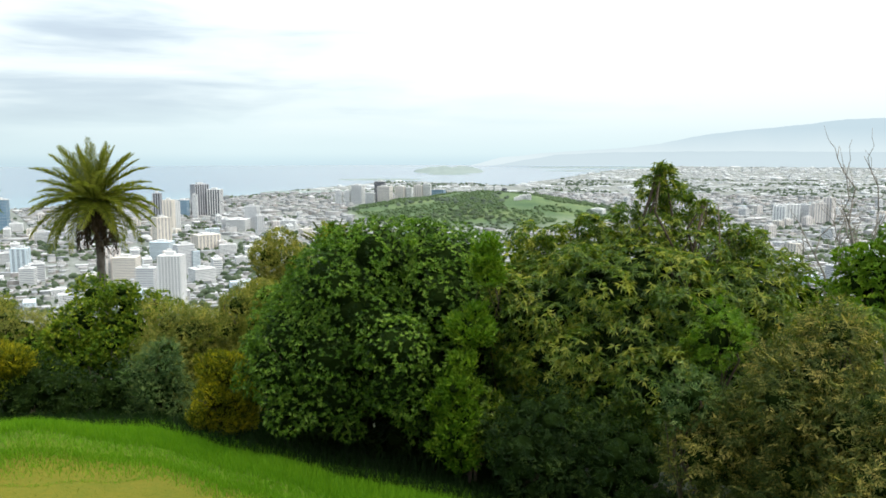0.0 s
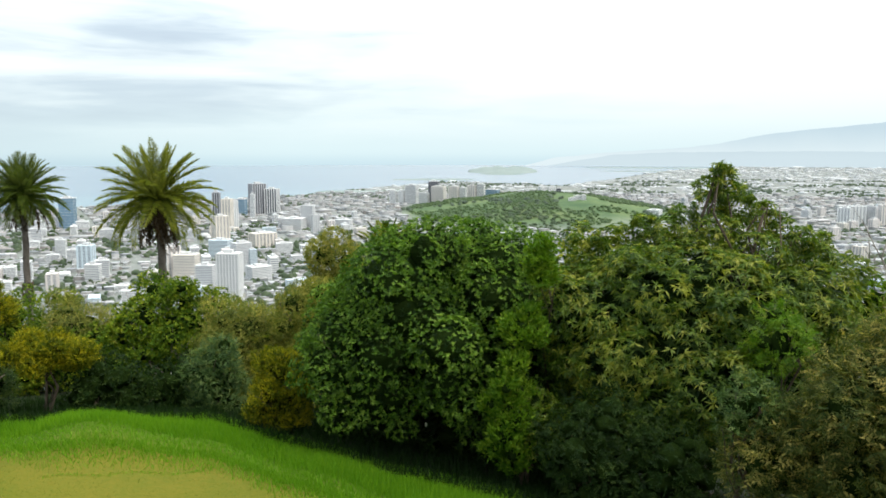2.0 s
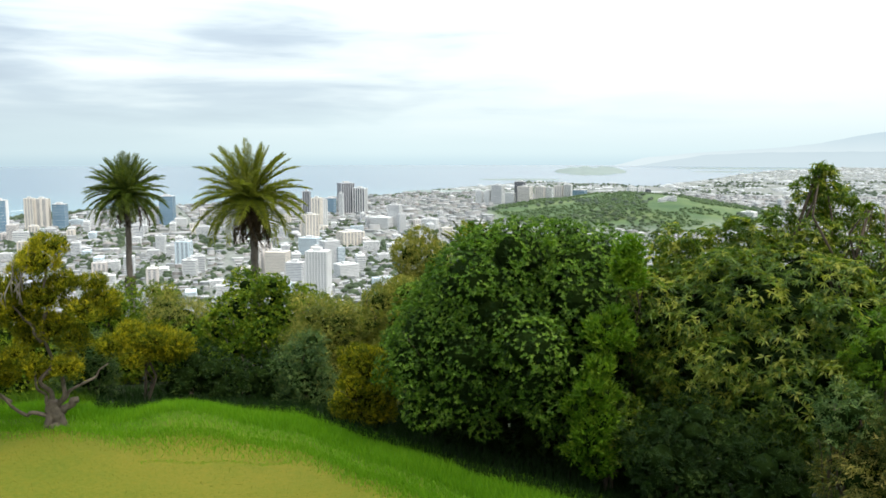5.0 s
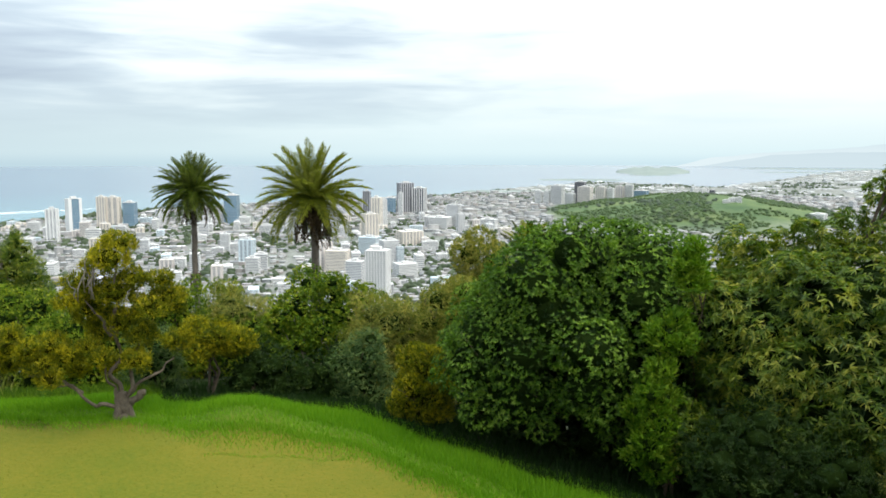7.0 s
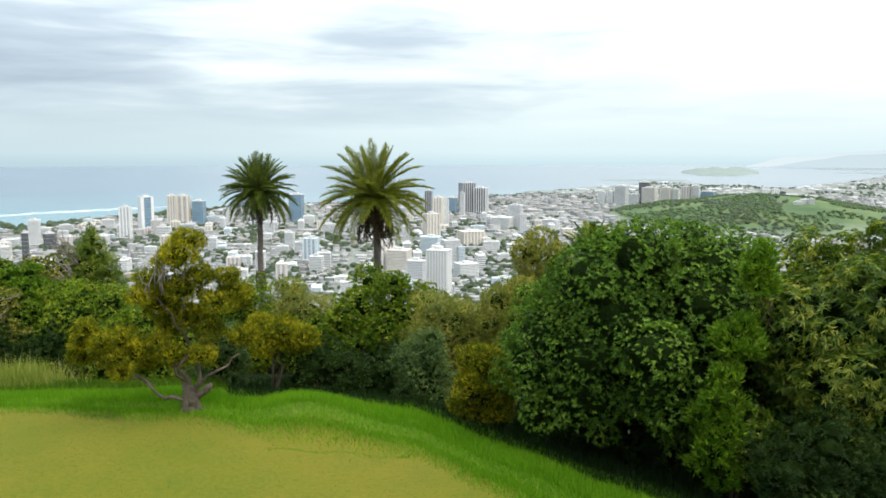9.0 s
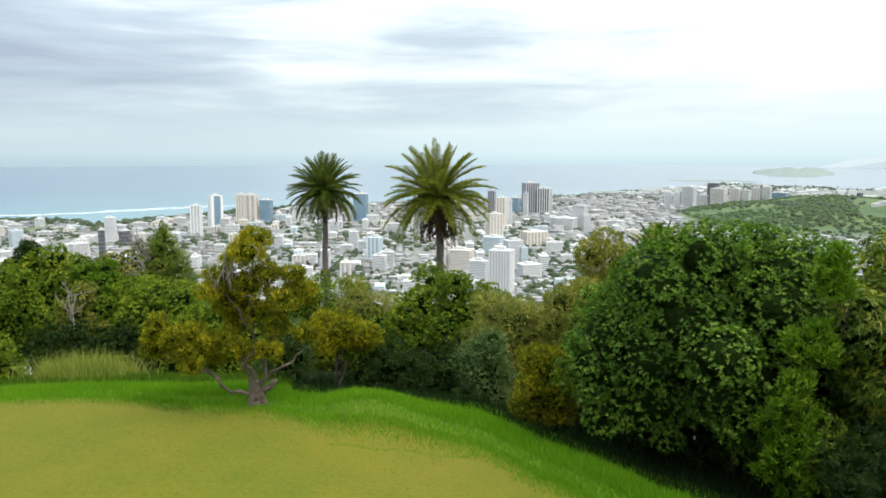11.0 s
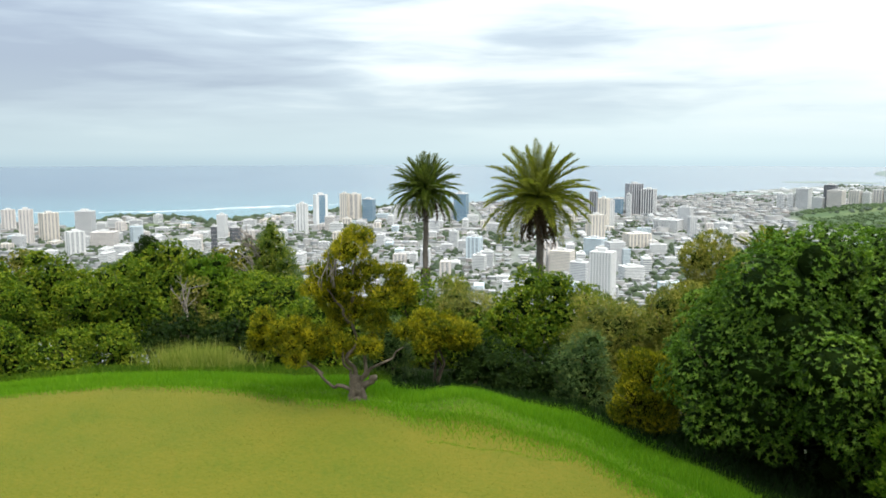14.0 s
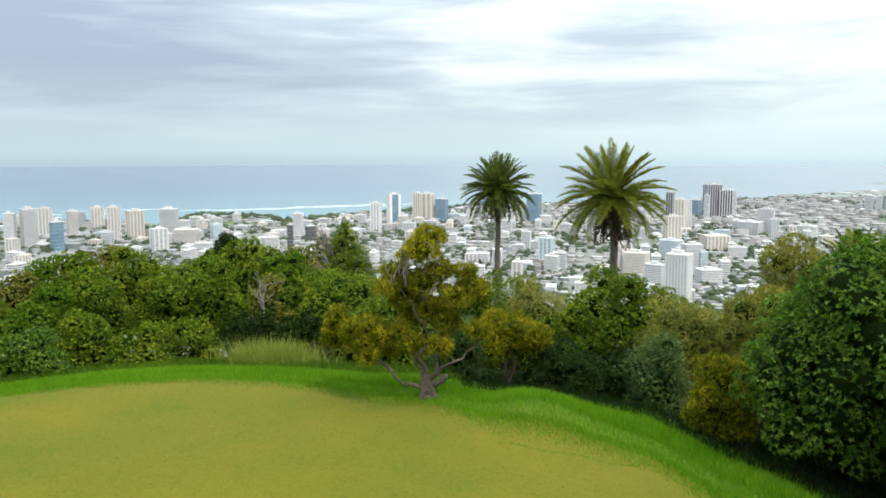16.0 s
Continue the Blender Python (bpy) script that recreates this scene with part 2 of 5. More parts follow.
def wander(rng, a, b, n, jitter):
    a, b = Vector(a), Vector(b)
    L = (b - a).length
    return [a.lerp(b, i / (n - 1)) + (Vector(rng.normal(0, jitter * L, 3)) if 0 < i < n - 1 else Vector((0, 0, 0))) for i in range(n)]


# ---- the ground: knoll under the eye, lawn, rim, hillside, plain, crater ----
RIM = ([-180, -75, -64.6, -53, -45, -40.7, -36.7, -31.6, -26.3, -20.4, -15.8, -11, -7.6, 3.2, 15, 30, 45, 180],
       [40, 27, 25.6, 25.2, 23.8, 23.1, 22.8, 21.2, 20.6, 19.6, 17.7, 16.4, 15.4, 14.1, 12.8, 12.0, 14, 40])
COAST = ([-180, -90, -64, -57.5, -54.5, -53.2, -52, -48.0, -46.5, -40.5, -34.5, -29, -19, -13.6, -8.7, -3.4, 0.6, 4.6, 8.6, 12.4, 16, 22, 180],
         [1250, 1200, 1172, 1110, 1030, 1150, 1190, 1140, 1062, 1162, 1300, 1389, 1540, 1640, 1980, 2330, 2250, 2060, 2700, 3900, 4700, 5200, 5200])


def rim(az):
    return np.interp(az, *RIM)


def coast(az):
    return np.interp(az, *COAST) * (1 + 0.006 * np.sin(az * 9.1) + 0.004 * np.sin(az * 23.0 + 1))


def ground_z(x, y):
    """Height of the land, for arrays of x and y."""
    r, az = np.hypot(x, y), np.degrees(np.arctan2(x, y))
    R = rim(az)
    s = r - R
    drop = 0.24 * 0.5 * (s + np.sqrt(s * s + 1.0)) - 0.01
    drop = np.where(s > 30, drop + 0.0032 * (s - 30) ** 2, drop)
    z = -drop
    # mounds along the rim, a hollow between them
    z = z - 0.16 * np.exp(-(s / 2.5) ** 2)
    z = z - 0.14 * np.exp(-((az + 33) / 2.2) ** 2 - (s / 1.8) ** 2)
    z = z + 0.4 * np.exp(-((az + 28.5) / 3.8) ** 2 - ((s + 0.5) / 1.6) ** 2) + 0.10 * np.exp(-((az + 52) / 12) ** 2 - ((s + 1.0) / 2.2) ** 2)
    z = z + 0.05 * np.sin(x * 0.9 + 1) * np.sin(y * 0.7) * np.exp(-np.maximum(s, 0) / 4)
    z = z + 0.5 * np.log1p(np.exp(np.clip((4.7 - 0.43 * r) / 0.5, -30, 30)))
    z = np.where(s > 4, z + (np.minimum(s - 4, 40) / 40) * 1.2 * np.sin(x * 0.13) * np.cos(y * 0.11), z)
    plain = CITY + 0.6 * np.sin(x * 0.011) * np.sin(y * 0.013)
    z = np.maximum(z, plain)
    # the green crater
    X, Y = x - 58.0, y - 1180.0
    q = (X / 168.0) ** 2 + (Y / 250.0) ** 2
    hill = 21.0 * np.exp(-q ** 2 * 0.9) * (1 + 0.18 * np.sin(X * 0.02 + 0.6) + 0.1 * np.sin(X * 0.045 + Y * 0.02))
    z = z + np.where(r > 500, hill, 0)
    sea_side = np.clip((r - coast(az)) / 12.0, 0, 1)
    return np.where(r > 600, z * (1 - sea_side) + (SEA - 3.0) * sea_side, z)


def gz(p):
    return float(ground_z(np.array([p[0]]), np.array([p[1]]))[0])


def ground_mat():
    m, t, p = base_mat("land")
    co = t.nodes.new("ShaderNodeTexCoord")
    cov = t.nodes.new("ShaderNodeVertexColor")
    cov.layer_name = "cover"
    sp = t.nodes.new("ShaderNodeSeparateColor")
    t.links.new(cov.outputs[0], sp.inputs[0])

    def nz(scale, detail=5.0):
        n = nd(t, "ShaderNodeTexNoise", Scale=scale, Detail=detail, Roughness=0.62)
        t.links.new(co.outputs["Object"], n.inputs[0])
        return n.outputs[0]
    f = math_node(t, "ADD", math_node(t, "MULTIPLY", nz(0.22), 0.6), math_node(t, "MULTIPLY", nz(9.0), 0.4))
    turf = ramp(t, f, [(0.32, (0.058, 0.094, 0.005)), (0.48, (0.1, 0.108, 0.007)), (0.64, (0.142, 0.122, 0.011))])
    rough = ramp(t, nz(1.7), [(0.3, (0.085, 0.19, 0.007)), (0.7, (0.175, 0.3, 0.014))])
    # soil past the rim, darkened in colour for the shade under the bushes
    shaded_soil = ramp(t, nz(0.8), [(0.3, (0.00825, 0.0121, 0.0044)), (0.7, (0.0193, 0.0275, 0.0088))])
    town = ramp(t, nz(0.028), [(0.3, (0.088, 0.11, 0.077)), (0.48, (0.176, 0.187, 0.171)), (0.7, (0.253, 0.253, 0.253))])
    town = mix_node(t, 0.35, town, ramp(t, nz(0.3), [(0.35, (0.07, 0.1, 0.065)), (0.65, (0.3, 0.3, 0.3))]))
    green = ramp(t, math_node(t, "ADD", math_node(t, "MULTIPLY", nz(0.014), 0.7), math_node(t, "MULTIPLY", nz(0.12), 0.3)),
                 [(0.36, (0.05, 0.09, 0.042)), (0.5, (0.085, 0.13, 0.055)), (0.64, (0.13, 0.165, 0.066))])
    col = mix_node(t, sp.outputs[0], shaded_soil, mix_node(t, ramp(t, math_node(t, "ADD", sp.outputs[0], math_node(t, "MULTIPLY", nz(0.9), 0.3)), [(0.52, (0, 0, 0)), (1.12, (1, 1, 1))]), rough, turf))
    col = mix_node(t, sp.outputs[1], col, town)
    col = mix_node(t, sp.outputs[2], col, green)
    t.links.new(col, p.inputs["Base Color"])
    p.inputs["Roughness"].default_value, p.inputs["Specular IOR Level"].default_value = 0.9, 0.15
    b = nd(t, "ShaderNodeBump", Strength=0.5, Distance=0.05)
    t.links.new(nz(14.0, 6.0), b.inputs["Height"])
    t.links.new(b.outputs[0], p.inputs["Normal"])
    return m


def build_ground():
    az = np.concatenate([np.linspace(-76, 40, 270), np.linspace(40, 284, 62)[1:-1]])
    na = len(az)
    r = np.concatenate([np.linspace(0.001, 12, 14), np.arange(12.3, 32, 0.4), np.geomspace(32.5, 1000, 44), np.geomspace(1015, 2500, 56), np.geomspace(2540, 4980, 36)])
    A, Rr = np.meshgrid(np.radians(az), r, indexing="ij")
    x, y = Rr * np.sin(A) + 0.4 * np.exp(-Rr / 3), Rr * np.cos(A)
    z = ground_z(x, y)
    nr = len(r)
    co = np.stack([x, y, z], -1).reshape(-1, 3)
    i, j = np.meshgrid(np.arange(na), np.arange(nr - 1), indexing="ij")
    i2 = (i + 1) % na
    quads = np.stack([i * nr + j, i * nr + j + 1, i2 * nr + j + 1, i2 * nr + j], -1).reshape(-1, 4)
    me = bpy.data.meshes.new("ground")
    me.vertices.add(len(co))
    me.vertices.foreach_set("co", co.reshape(-1).astype(np.float32))
    me.loops.add(quads.size)
    me.loops.foreach_set("vertex_index", quads.reshape(-1).astype(np.int32))
    me.polygons.add(len(quads))
    me.polygons.foreach_set("loop_start", np.arange(0, quads.size, 4, dtype=np.int32))
    me.polygons.foreach_set("loop_total", np.full(len(quads), 4, dtype=np.int32))
    me.polygons.foreach_set("use_smooth", [True] * len(quads))
    me.update(calc_edges=True)
    az2 = np.degrees(np.arctan2(x, y))
    s = Rr - rim(az2)
    band = np.interp(az2, [-66, -45, -30, -10, 5], [0.9, 1.5, 1.9, 1.5, 1.3])
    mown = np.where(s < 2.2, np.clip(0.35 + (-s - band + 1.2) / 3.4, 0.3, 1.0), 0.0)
    town = np.clip((Rr - 190) / 40, 0, 1)
    X, Y = x - 58.0, y - 1180.0
    q = (X / 168.0) ** 2 + (Y / 250.0) ** 2
    green = np.clip((1.5 - q) * 3, 0, 1) * (Rr > 600)
    park = ((az2 > -55) & (az2 < -46.2) & (Rr > 1000)) | ((az2 > -64) & (az2 < -30) & (Rr > coast(az2) - 45) & (Rr < coast(az2) - 6))
    green = np.maximum(green, park * 0.85 * (Rr > 900))
    layer = me.color_attributes.new("cover", "FLOAT_COLOR", "POINT")
    cols = np.stack([mown, town, green, np.ones_like(mown)], -1).reshape(-1)
    layer.data.foreach_set("color", cols.astype(np.float32))
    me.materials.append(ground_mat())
    tagged(new("ground", me), "grassy hilltop falling to a built-up coastal plain", "ground", kind="structure")


def water_mat():
    m, t, p = base_mat("sea_water")
    co = t.nodes.new("ShaderNodeTexCoord")
    mp = t.nodes.new("ShaderNodeMapping")
    mp.inputs["Scale"].default_value = (1.0, 2.2, 1.0)
    t.links.new(co.outputs["Object"], mp.inputs[0])
    n = nd(t, "ShaderNodeTexNoise", Scale=0.35, Detail=6.0, Roughness=0.6)
    big = nd(t, "ShaderNodeTexNoise", Scale=0.0035, Detail=4.0)
    for k in (n, big):
        t.links.new(mp.outputs[0], k.inputs[0])
    deep = ramp(t, big.outputs[0], [(0.35, (0.08, 0.13, 0.18)), (0.65, (0.11, 0.17, 0.215))])
    shoal = t.nodes.new("ShaderNodeAttribute")
    shoal.attribute_name = "shallow"
    t.links.new(mix_node(t, shoal.outputs["Fac"], deep, (0.12, 0.24, 0.27)), p.inputs["Base Color"])
    p.inputs["Roughness"].default_value, p.inputs["Specular IOR Level"].default_value = 0.22, 0.5
    b = nd(t, "ShaderNodeBump", Strength=0.12, Distance=0.3)
    t.links.new(n.outputs[0], b.inputs["Height"])
    t.links.new(b.outputs[0], p.inputs["Normal"])
    return m


def build_sea():
    v, f = [(0, 0, SEA)], []
    rs, n = [400, 1000, 1250, 1400, 1600, 2000, 2800, 4990], 160
    for r in rs:
        v += [(r * math.sin(2 * math.pi * k / n), r * math.cos(2 * math.pi * k / n), SEA) for k in range(n)]
    f += [(0, 1 + (k + 1) % n, 1 + k) for k in range(n)]
    for j in range(len(rs) - 1):
        a, b = 1 + j * n, 1 + (j + 1) * n
        f += [(a + k, a + (k + 1) % n, b + (k + 1) % n, b + k) for k in range(n)]
    me = mesh_of("water", v, f)
    depth = np.interp([math.hypot(q[0], q[1]) for q in v], [1200, 1400, 2000], [1.0, 0.5, 0.0])
    me.attributes.new("shallow", "FLOAT", "POINT").data.foreach_set("value", depth.astype(np.float32))
    me.materials.append(water_mat())
    tagged(new("water", me), "pale blue-grey sea reaching to the horizon", "sea", kind="structure")


build_ground()
build_sea()


# ---- plants ----
def lobes_in(rng, hw, dep, zc, hz, n, size=(0.36, 0.55), flat=0.85, wild=(0.74, 1.1), fill=0.66):
    """Lobes that swell out of an ellipsoid of half sizes hw, dep, hz round height zc, with a filling middle."""
    out = [(np.array([0, 0, zc]), np.array([hw, dep, hz]) * fill)]
    for k in range(n):
        zf = 1 - 1.7 * (k + 0.5) / n
        w = k * 2.39996 + rng.uniform(-0.3, 0.3)
        c = math.sqrt(max(0.0, 1 - zf * zf))
        d = np.array([c * math.cos(w), c * math.sin(w), zf])
        s = rng.uniform(*size) * min(hw, hz, dep) * 1.1
        rad = np.array([s, s, s * flat]) * rng.uniform(0.85, 1.2, 3)
        out.append((np.array([0, 0, zc]) + d * (np.array([hw, dep, hz]) * rng.uniform(*wild) - rad * 0.85), rad))
    return out


def knobs(rng, lobes, n, size=(0.32, 0.6)):
    """Smaller clumps of twigs standing out of each lobe."""
    out = []
    for c, r in lobes:
        for d in unit(rng.normal(0, 1, (n, 3)) + np.array([0, 0, 0.25])):
            s = rng.uniform(*size) * float(min(r))
            out.append((c + d * r * rng.uniform(0.85, 1.12), np.array([s, s, s * 0.8])))
    return out


def crown(rng, name, lobes, density, leaf, style, shell=(0.82, 1.04), low=-0.75, holes=4.2, gap=-1.25, plain=False):
    """Leaf pieces on the skins of the lobes."""
    chunks, tones = [], []
    for i, (c, r) in enumerate(lobes):
        lobe_tone = rng.uniform(-0.22, 0.22)
        area = 4 * math.pi * ((r[0] * r[1] + r[0] * r[2] + r[1] * r[2]) / 3)
        n = max(6, int(area * density))
        d = unit(rng.normal(0, 1, (n, 3)))
        d = d[d[:, 2] > low]
        rr = rng.uniform(shell[0], shell[1], (len(d), 1)) + (rng.random((len(d), 1)) < 0.06) * rng.uniform(0, 0.12, (len(d), 1))
        p = c + d * r * rr
        keep = np.ones(len(p), bool)
        for j, (c2, r2) in enumerate(lobes):
            if j != i:
                keep &= (((p - c2) / r2) ** 2).sum(1) > 0.62
        w3 = p * holes
        keep &= (np.sin(w3[:, 0] + 1.7 * np.sin(w3[:, 1])) + np.sin(w3[:, 1] * 1.3 + 1.4 * np.sin(w3[:, 2])) + np.sin(w3[:, 2] * 1.1 + w3[:, 0] * 0.6)) > gap
        p, d = p[keep], unit(d[keep] / r)
        if not len(p):
            continue
        L, W, k = leaf
        m = len(p)
        axis = unit(d + np.array([0, 0, 0.8]) + rng.normal(0, 0.3, (m, 3)))
        pos = np.repeat(p, k, 0)
        ax = np.repeat(axis, k, 0)
        nr = unit(rng.normal(0, 1, (m * k, 3)))
        tang = unit(np.cross(ax, nr))
        if style == "rosette":
            way = ax * 0.8 + tang + rng.normal(0, 0.2, (m * k, 3))
            nrm = ax
        elif style == "droop":
            way = ax * 0.35 + tang + np.array([0, 0, -0.45]) + rng.normal(0, 0.2, (m * k, 3))
            nrm = ax + rng.normal(0, 0.3, (m * k, 3))
        elif style == "tuft":
            way = ax * 1.0 + tang * 0.75
            nrm = tang
            pos = pos + rng.normal(0, L * 0.35, (m * k, 3))
        else:  # spray: leaflets along a short hanging twig
            twig = unit(np.repeat(unit(axis * 0.7 + rng.normal(0, 0.5, (m, 3)) + np.array([0, 0, -0.25])), k, 0))
            step = np.tile(np.linspace(0, 1, k), m)[:, None]
            pos = pos + twig * step * L * 2.6
            sd = unit(np.cross(twig, np.repeat(axis, k, 0))) * np.where(np.arange(m * k) % 2, 1, -1)[:, None]
            way = sd + twig * 0.7 + rng.normal(0, 0.2, (m * k, 3))
            nrm = np.repeat(axis, k, 0)
        n2 = m * k
        chunks.append(leaf_pieces(pos, way, nrm + rng.normal(0, 0.15, (n2, 3)), L * rng.uniform(0.65, 1.2, n2), W * rng.uniform(0.75, 1.2, n2), plain=plain))
        tones.append(np.repeat(np.clip(lobe_tone + rng.beta(0.9, 1.5, m), 0, 1), k))
    return tri_mesh(name, np.concatenate(chunks), np.concatenate(tones))


def inner_mesh(rng, lobes, k=0.8):
    bm = bmesh.new()
    for c, r in lobes:
        ret = bmesh.ops.create_icosphere(bm, subdivisions=2, radius=1.0)
        for v in ret["verts"]:
            s = k * (1 + 0.16 * noise.noise(v.co * 2.3 + Vector(c)))
            v.co = Vector(c) + Vector((v.co.x * r[0], v.co.y * r[1], v.co.z * r[2])) * s
    me = bpy.data.meshes.new("shade_core")
    bm.to_mesh(me)
    bm.free()
    return me


def bush(name, label, az, d, hw, top, base, mat, leaf, style, density, seed, n_lobes=16, deep=None, category="bush", group="", bark=BARK_DARK, size=(0.36, 0.55), core=0.8, lobes=None, limbs=5, low=-0.8, fine=True, lush=False, solid=None, back=0.0):
    """A shrub or tree whose crown lies between base and top; stems go down to the ground."""
    rng = np.random.default_rng(seed)
    p = at(az, d)
    g = gz(p)
    t = thing(name, (p.x, p.y, g), label, category, group, rz=-az)
    zc, hz = (top + base) / 2 - g, (top - base) / 2
    if lobes is None:
        lobes = lobes_in(rng, hw, deep or hw * 0.85, zc, hz, n_lobes, size)
    full = lobes + knobs(rng, lobes[1:], 6) if fine else lobes
    part("leaves", crown(rng, "leaves", full, density, leaf, style, low=low, gap=-1.9 if lush else -2.2, plain=d > 22), mat, t)
    # added solid core, coloured as the shade inside the crown
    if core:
        part("shade_core", inner_mesh(rng, lobes[:solid], core * 0.62), SHADE_CORE_GOLD if mat is LEAF_GOLD else SHADE_CORE, t)
    # lush crowns get a darker inner layer, shade put into the leaf colour
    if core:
        part("inner_leaves", crown(rng, "inner_leaves", lobes[:solid], density * (0.36 if lush else 0.2), (leaf[0] * 1.4, leaf[1] * 1.9, 6), style, (0.58, 0.84), low, 1.0, -9.0, True), LEAF_DARK_AND_SHADE if lush else mat, t)
    for k in range(limbs):
        tb = Tubes()
        c, r = lobes[int(rng.integers(0, len(lobes)))]
        a = rng.uniform(0, 6.3)
        foot = Vector((0.12 * hw * math.cos(a), 0.12 * hw * math.sin(a) + back, -0.15))
        pts = wander(rng, foot, c, 6, 0.05)
        w = 0.03 + 0.018 * hw
        tb.add(pts, [w * (1 - 0.14 * i) for i in range(6)], 6)
        for q in range(3):
            o = pts[3 + q % 2]
            e = Vector(c) + Vector(rng.normal(0, 0.6, 3) * r)
            tb.add(wander(rng, o, e, 4, 0.08), [w * 0.4, w * 0.3, w * 0.22, w * 0.1], 5)
        part("stem", tb.mesh("stem"), bark, t)
    return t


ROS = (0.078, 0.026, 9)
rngA = np.random.default_rng(12)
lobA = lobes_in(rngA, 3.55, 3.4, 2.1 - gz(at(-4.0, 19.3)), 2.85, 46, (0.24, 0.38), wild=(0.8, 1.06), fill=0.74)
for c, r in lobA[1:]:
    under = max(0.0, 1.6 - gz(at(-4.0, 19.3)) - c[2])
    c[1] += 0.42 * under * (c[1] < 0.8)
bush("round_bush", "large dense dark green rounded bush with glossy leaves", -4.0, 19.3, 3.5, 5.0, -1.0, LEAF_ROUND, ROS, "rosette", 60, 11, 38, 3.4, core=0.98, limbs=6, lobes=lobA, lush=True, back=1.9)

# the tall olive-leaved tree, with a pointed leader
rngB = np.random.default_rng(5)
gB = gz(at(13.5, 18.5))
lob = lobes_in(rngB, 3.7, 2.6, 2.15 - gB, 2.65, 34, (0.28, 0.46), wild=(0.86, 1.05))
for c, r in lob[1:]:
    under = max(0.0, 1.6 - gB - c[2])
    c[1] += 0.35 * under * (c[1] < 0.8)
for cx, cz, rr in ((0.45, 6.15, 0.16), (0.62, 5.95, 0.2), (0.25, 5.78, 0.24), (0.68, 5.62, 0.28), (1.0, 5.6, 0.18), (0.32, 5.35, 0.36), (0.85, 5.25, 0.36), (1.35, 5.3, 0.22), (1.65, 5.0, 0.26),
                   (-0.2, 5.05, 0.34), (0.4, 4.8, 0.55), (1.2, 4.75, 0.5), (2.05, 4.7, 0.28), (2.4, 4.45, 0.34), (-0.9, 4.75, 0.36), (-1.6, 4.55, 0.36), (-2.3, 4.5, 0.4), (2.9, 4.0, 0.4),
                   (1.6, 4.3, 0.6), (2.2, 4.0, 0.6), (-0.6, 4.3, 0.7), (0.5, 4.2, 0.8), (-1.8, 4.0, 0.7)):
    slim = 0.95 if cz > 4.9 else 0.9
    lob.append((np.array([cx * 1.08, rngB.uniform(-0.4, 0.4), cz - gB]), np.array([rr, rr, rr * 0.8]) * slim))
bush("olive_tree", "broad evergreen tree with long olive leaves and pointed leader", 13.5, 18.5, 3.5, 4.9, -1.2, LEAF_LONG, (0.17, 0.034, 9), "droop", 36, 6, lobes=lob, category="tree", core=0.86, limbs=9, lush=True, solid=35)

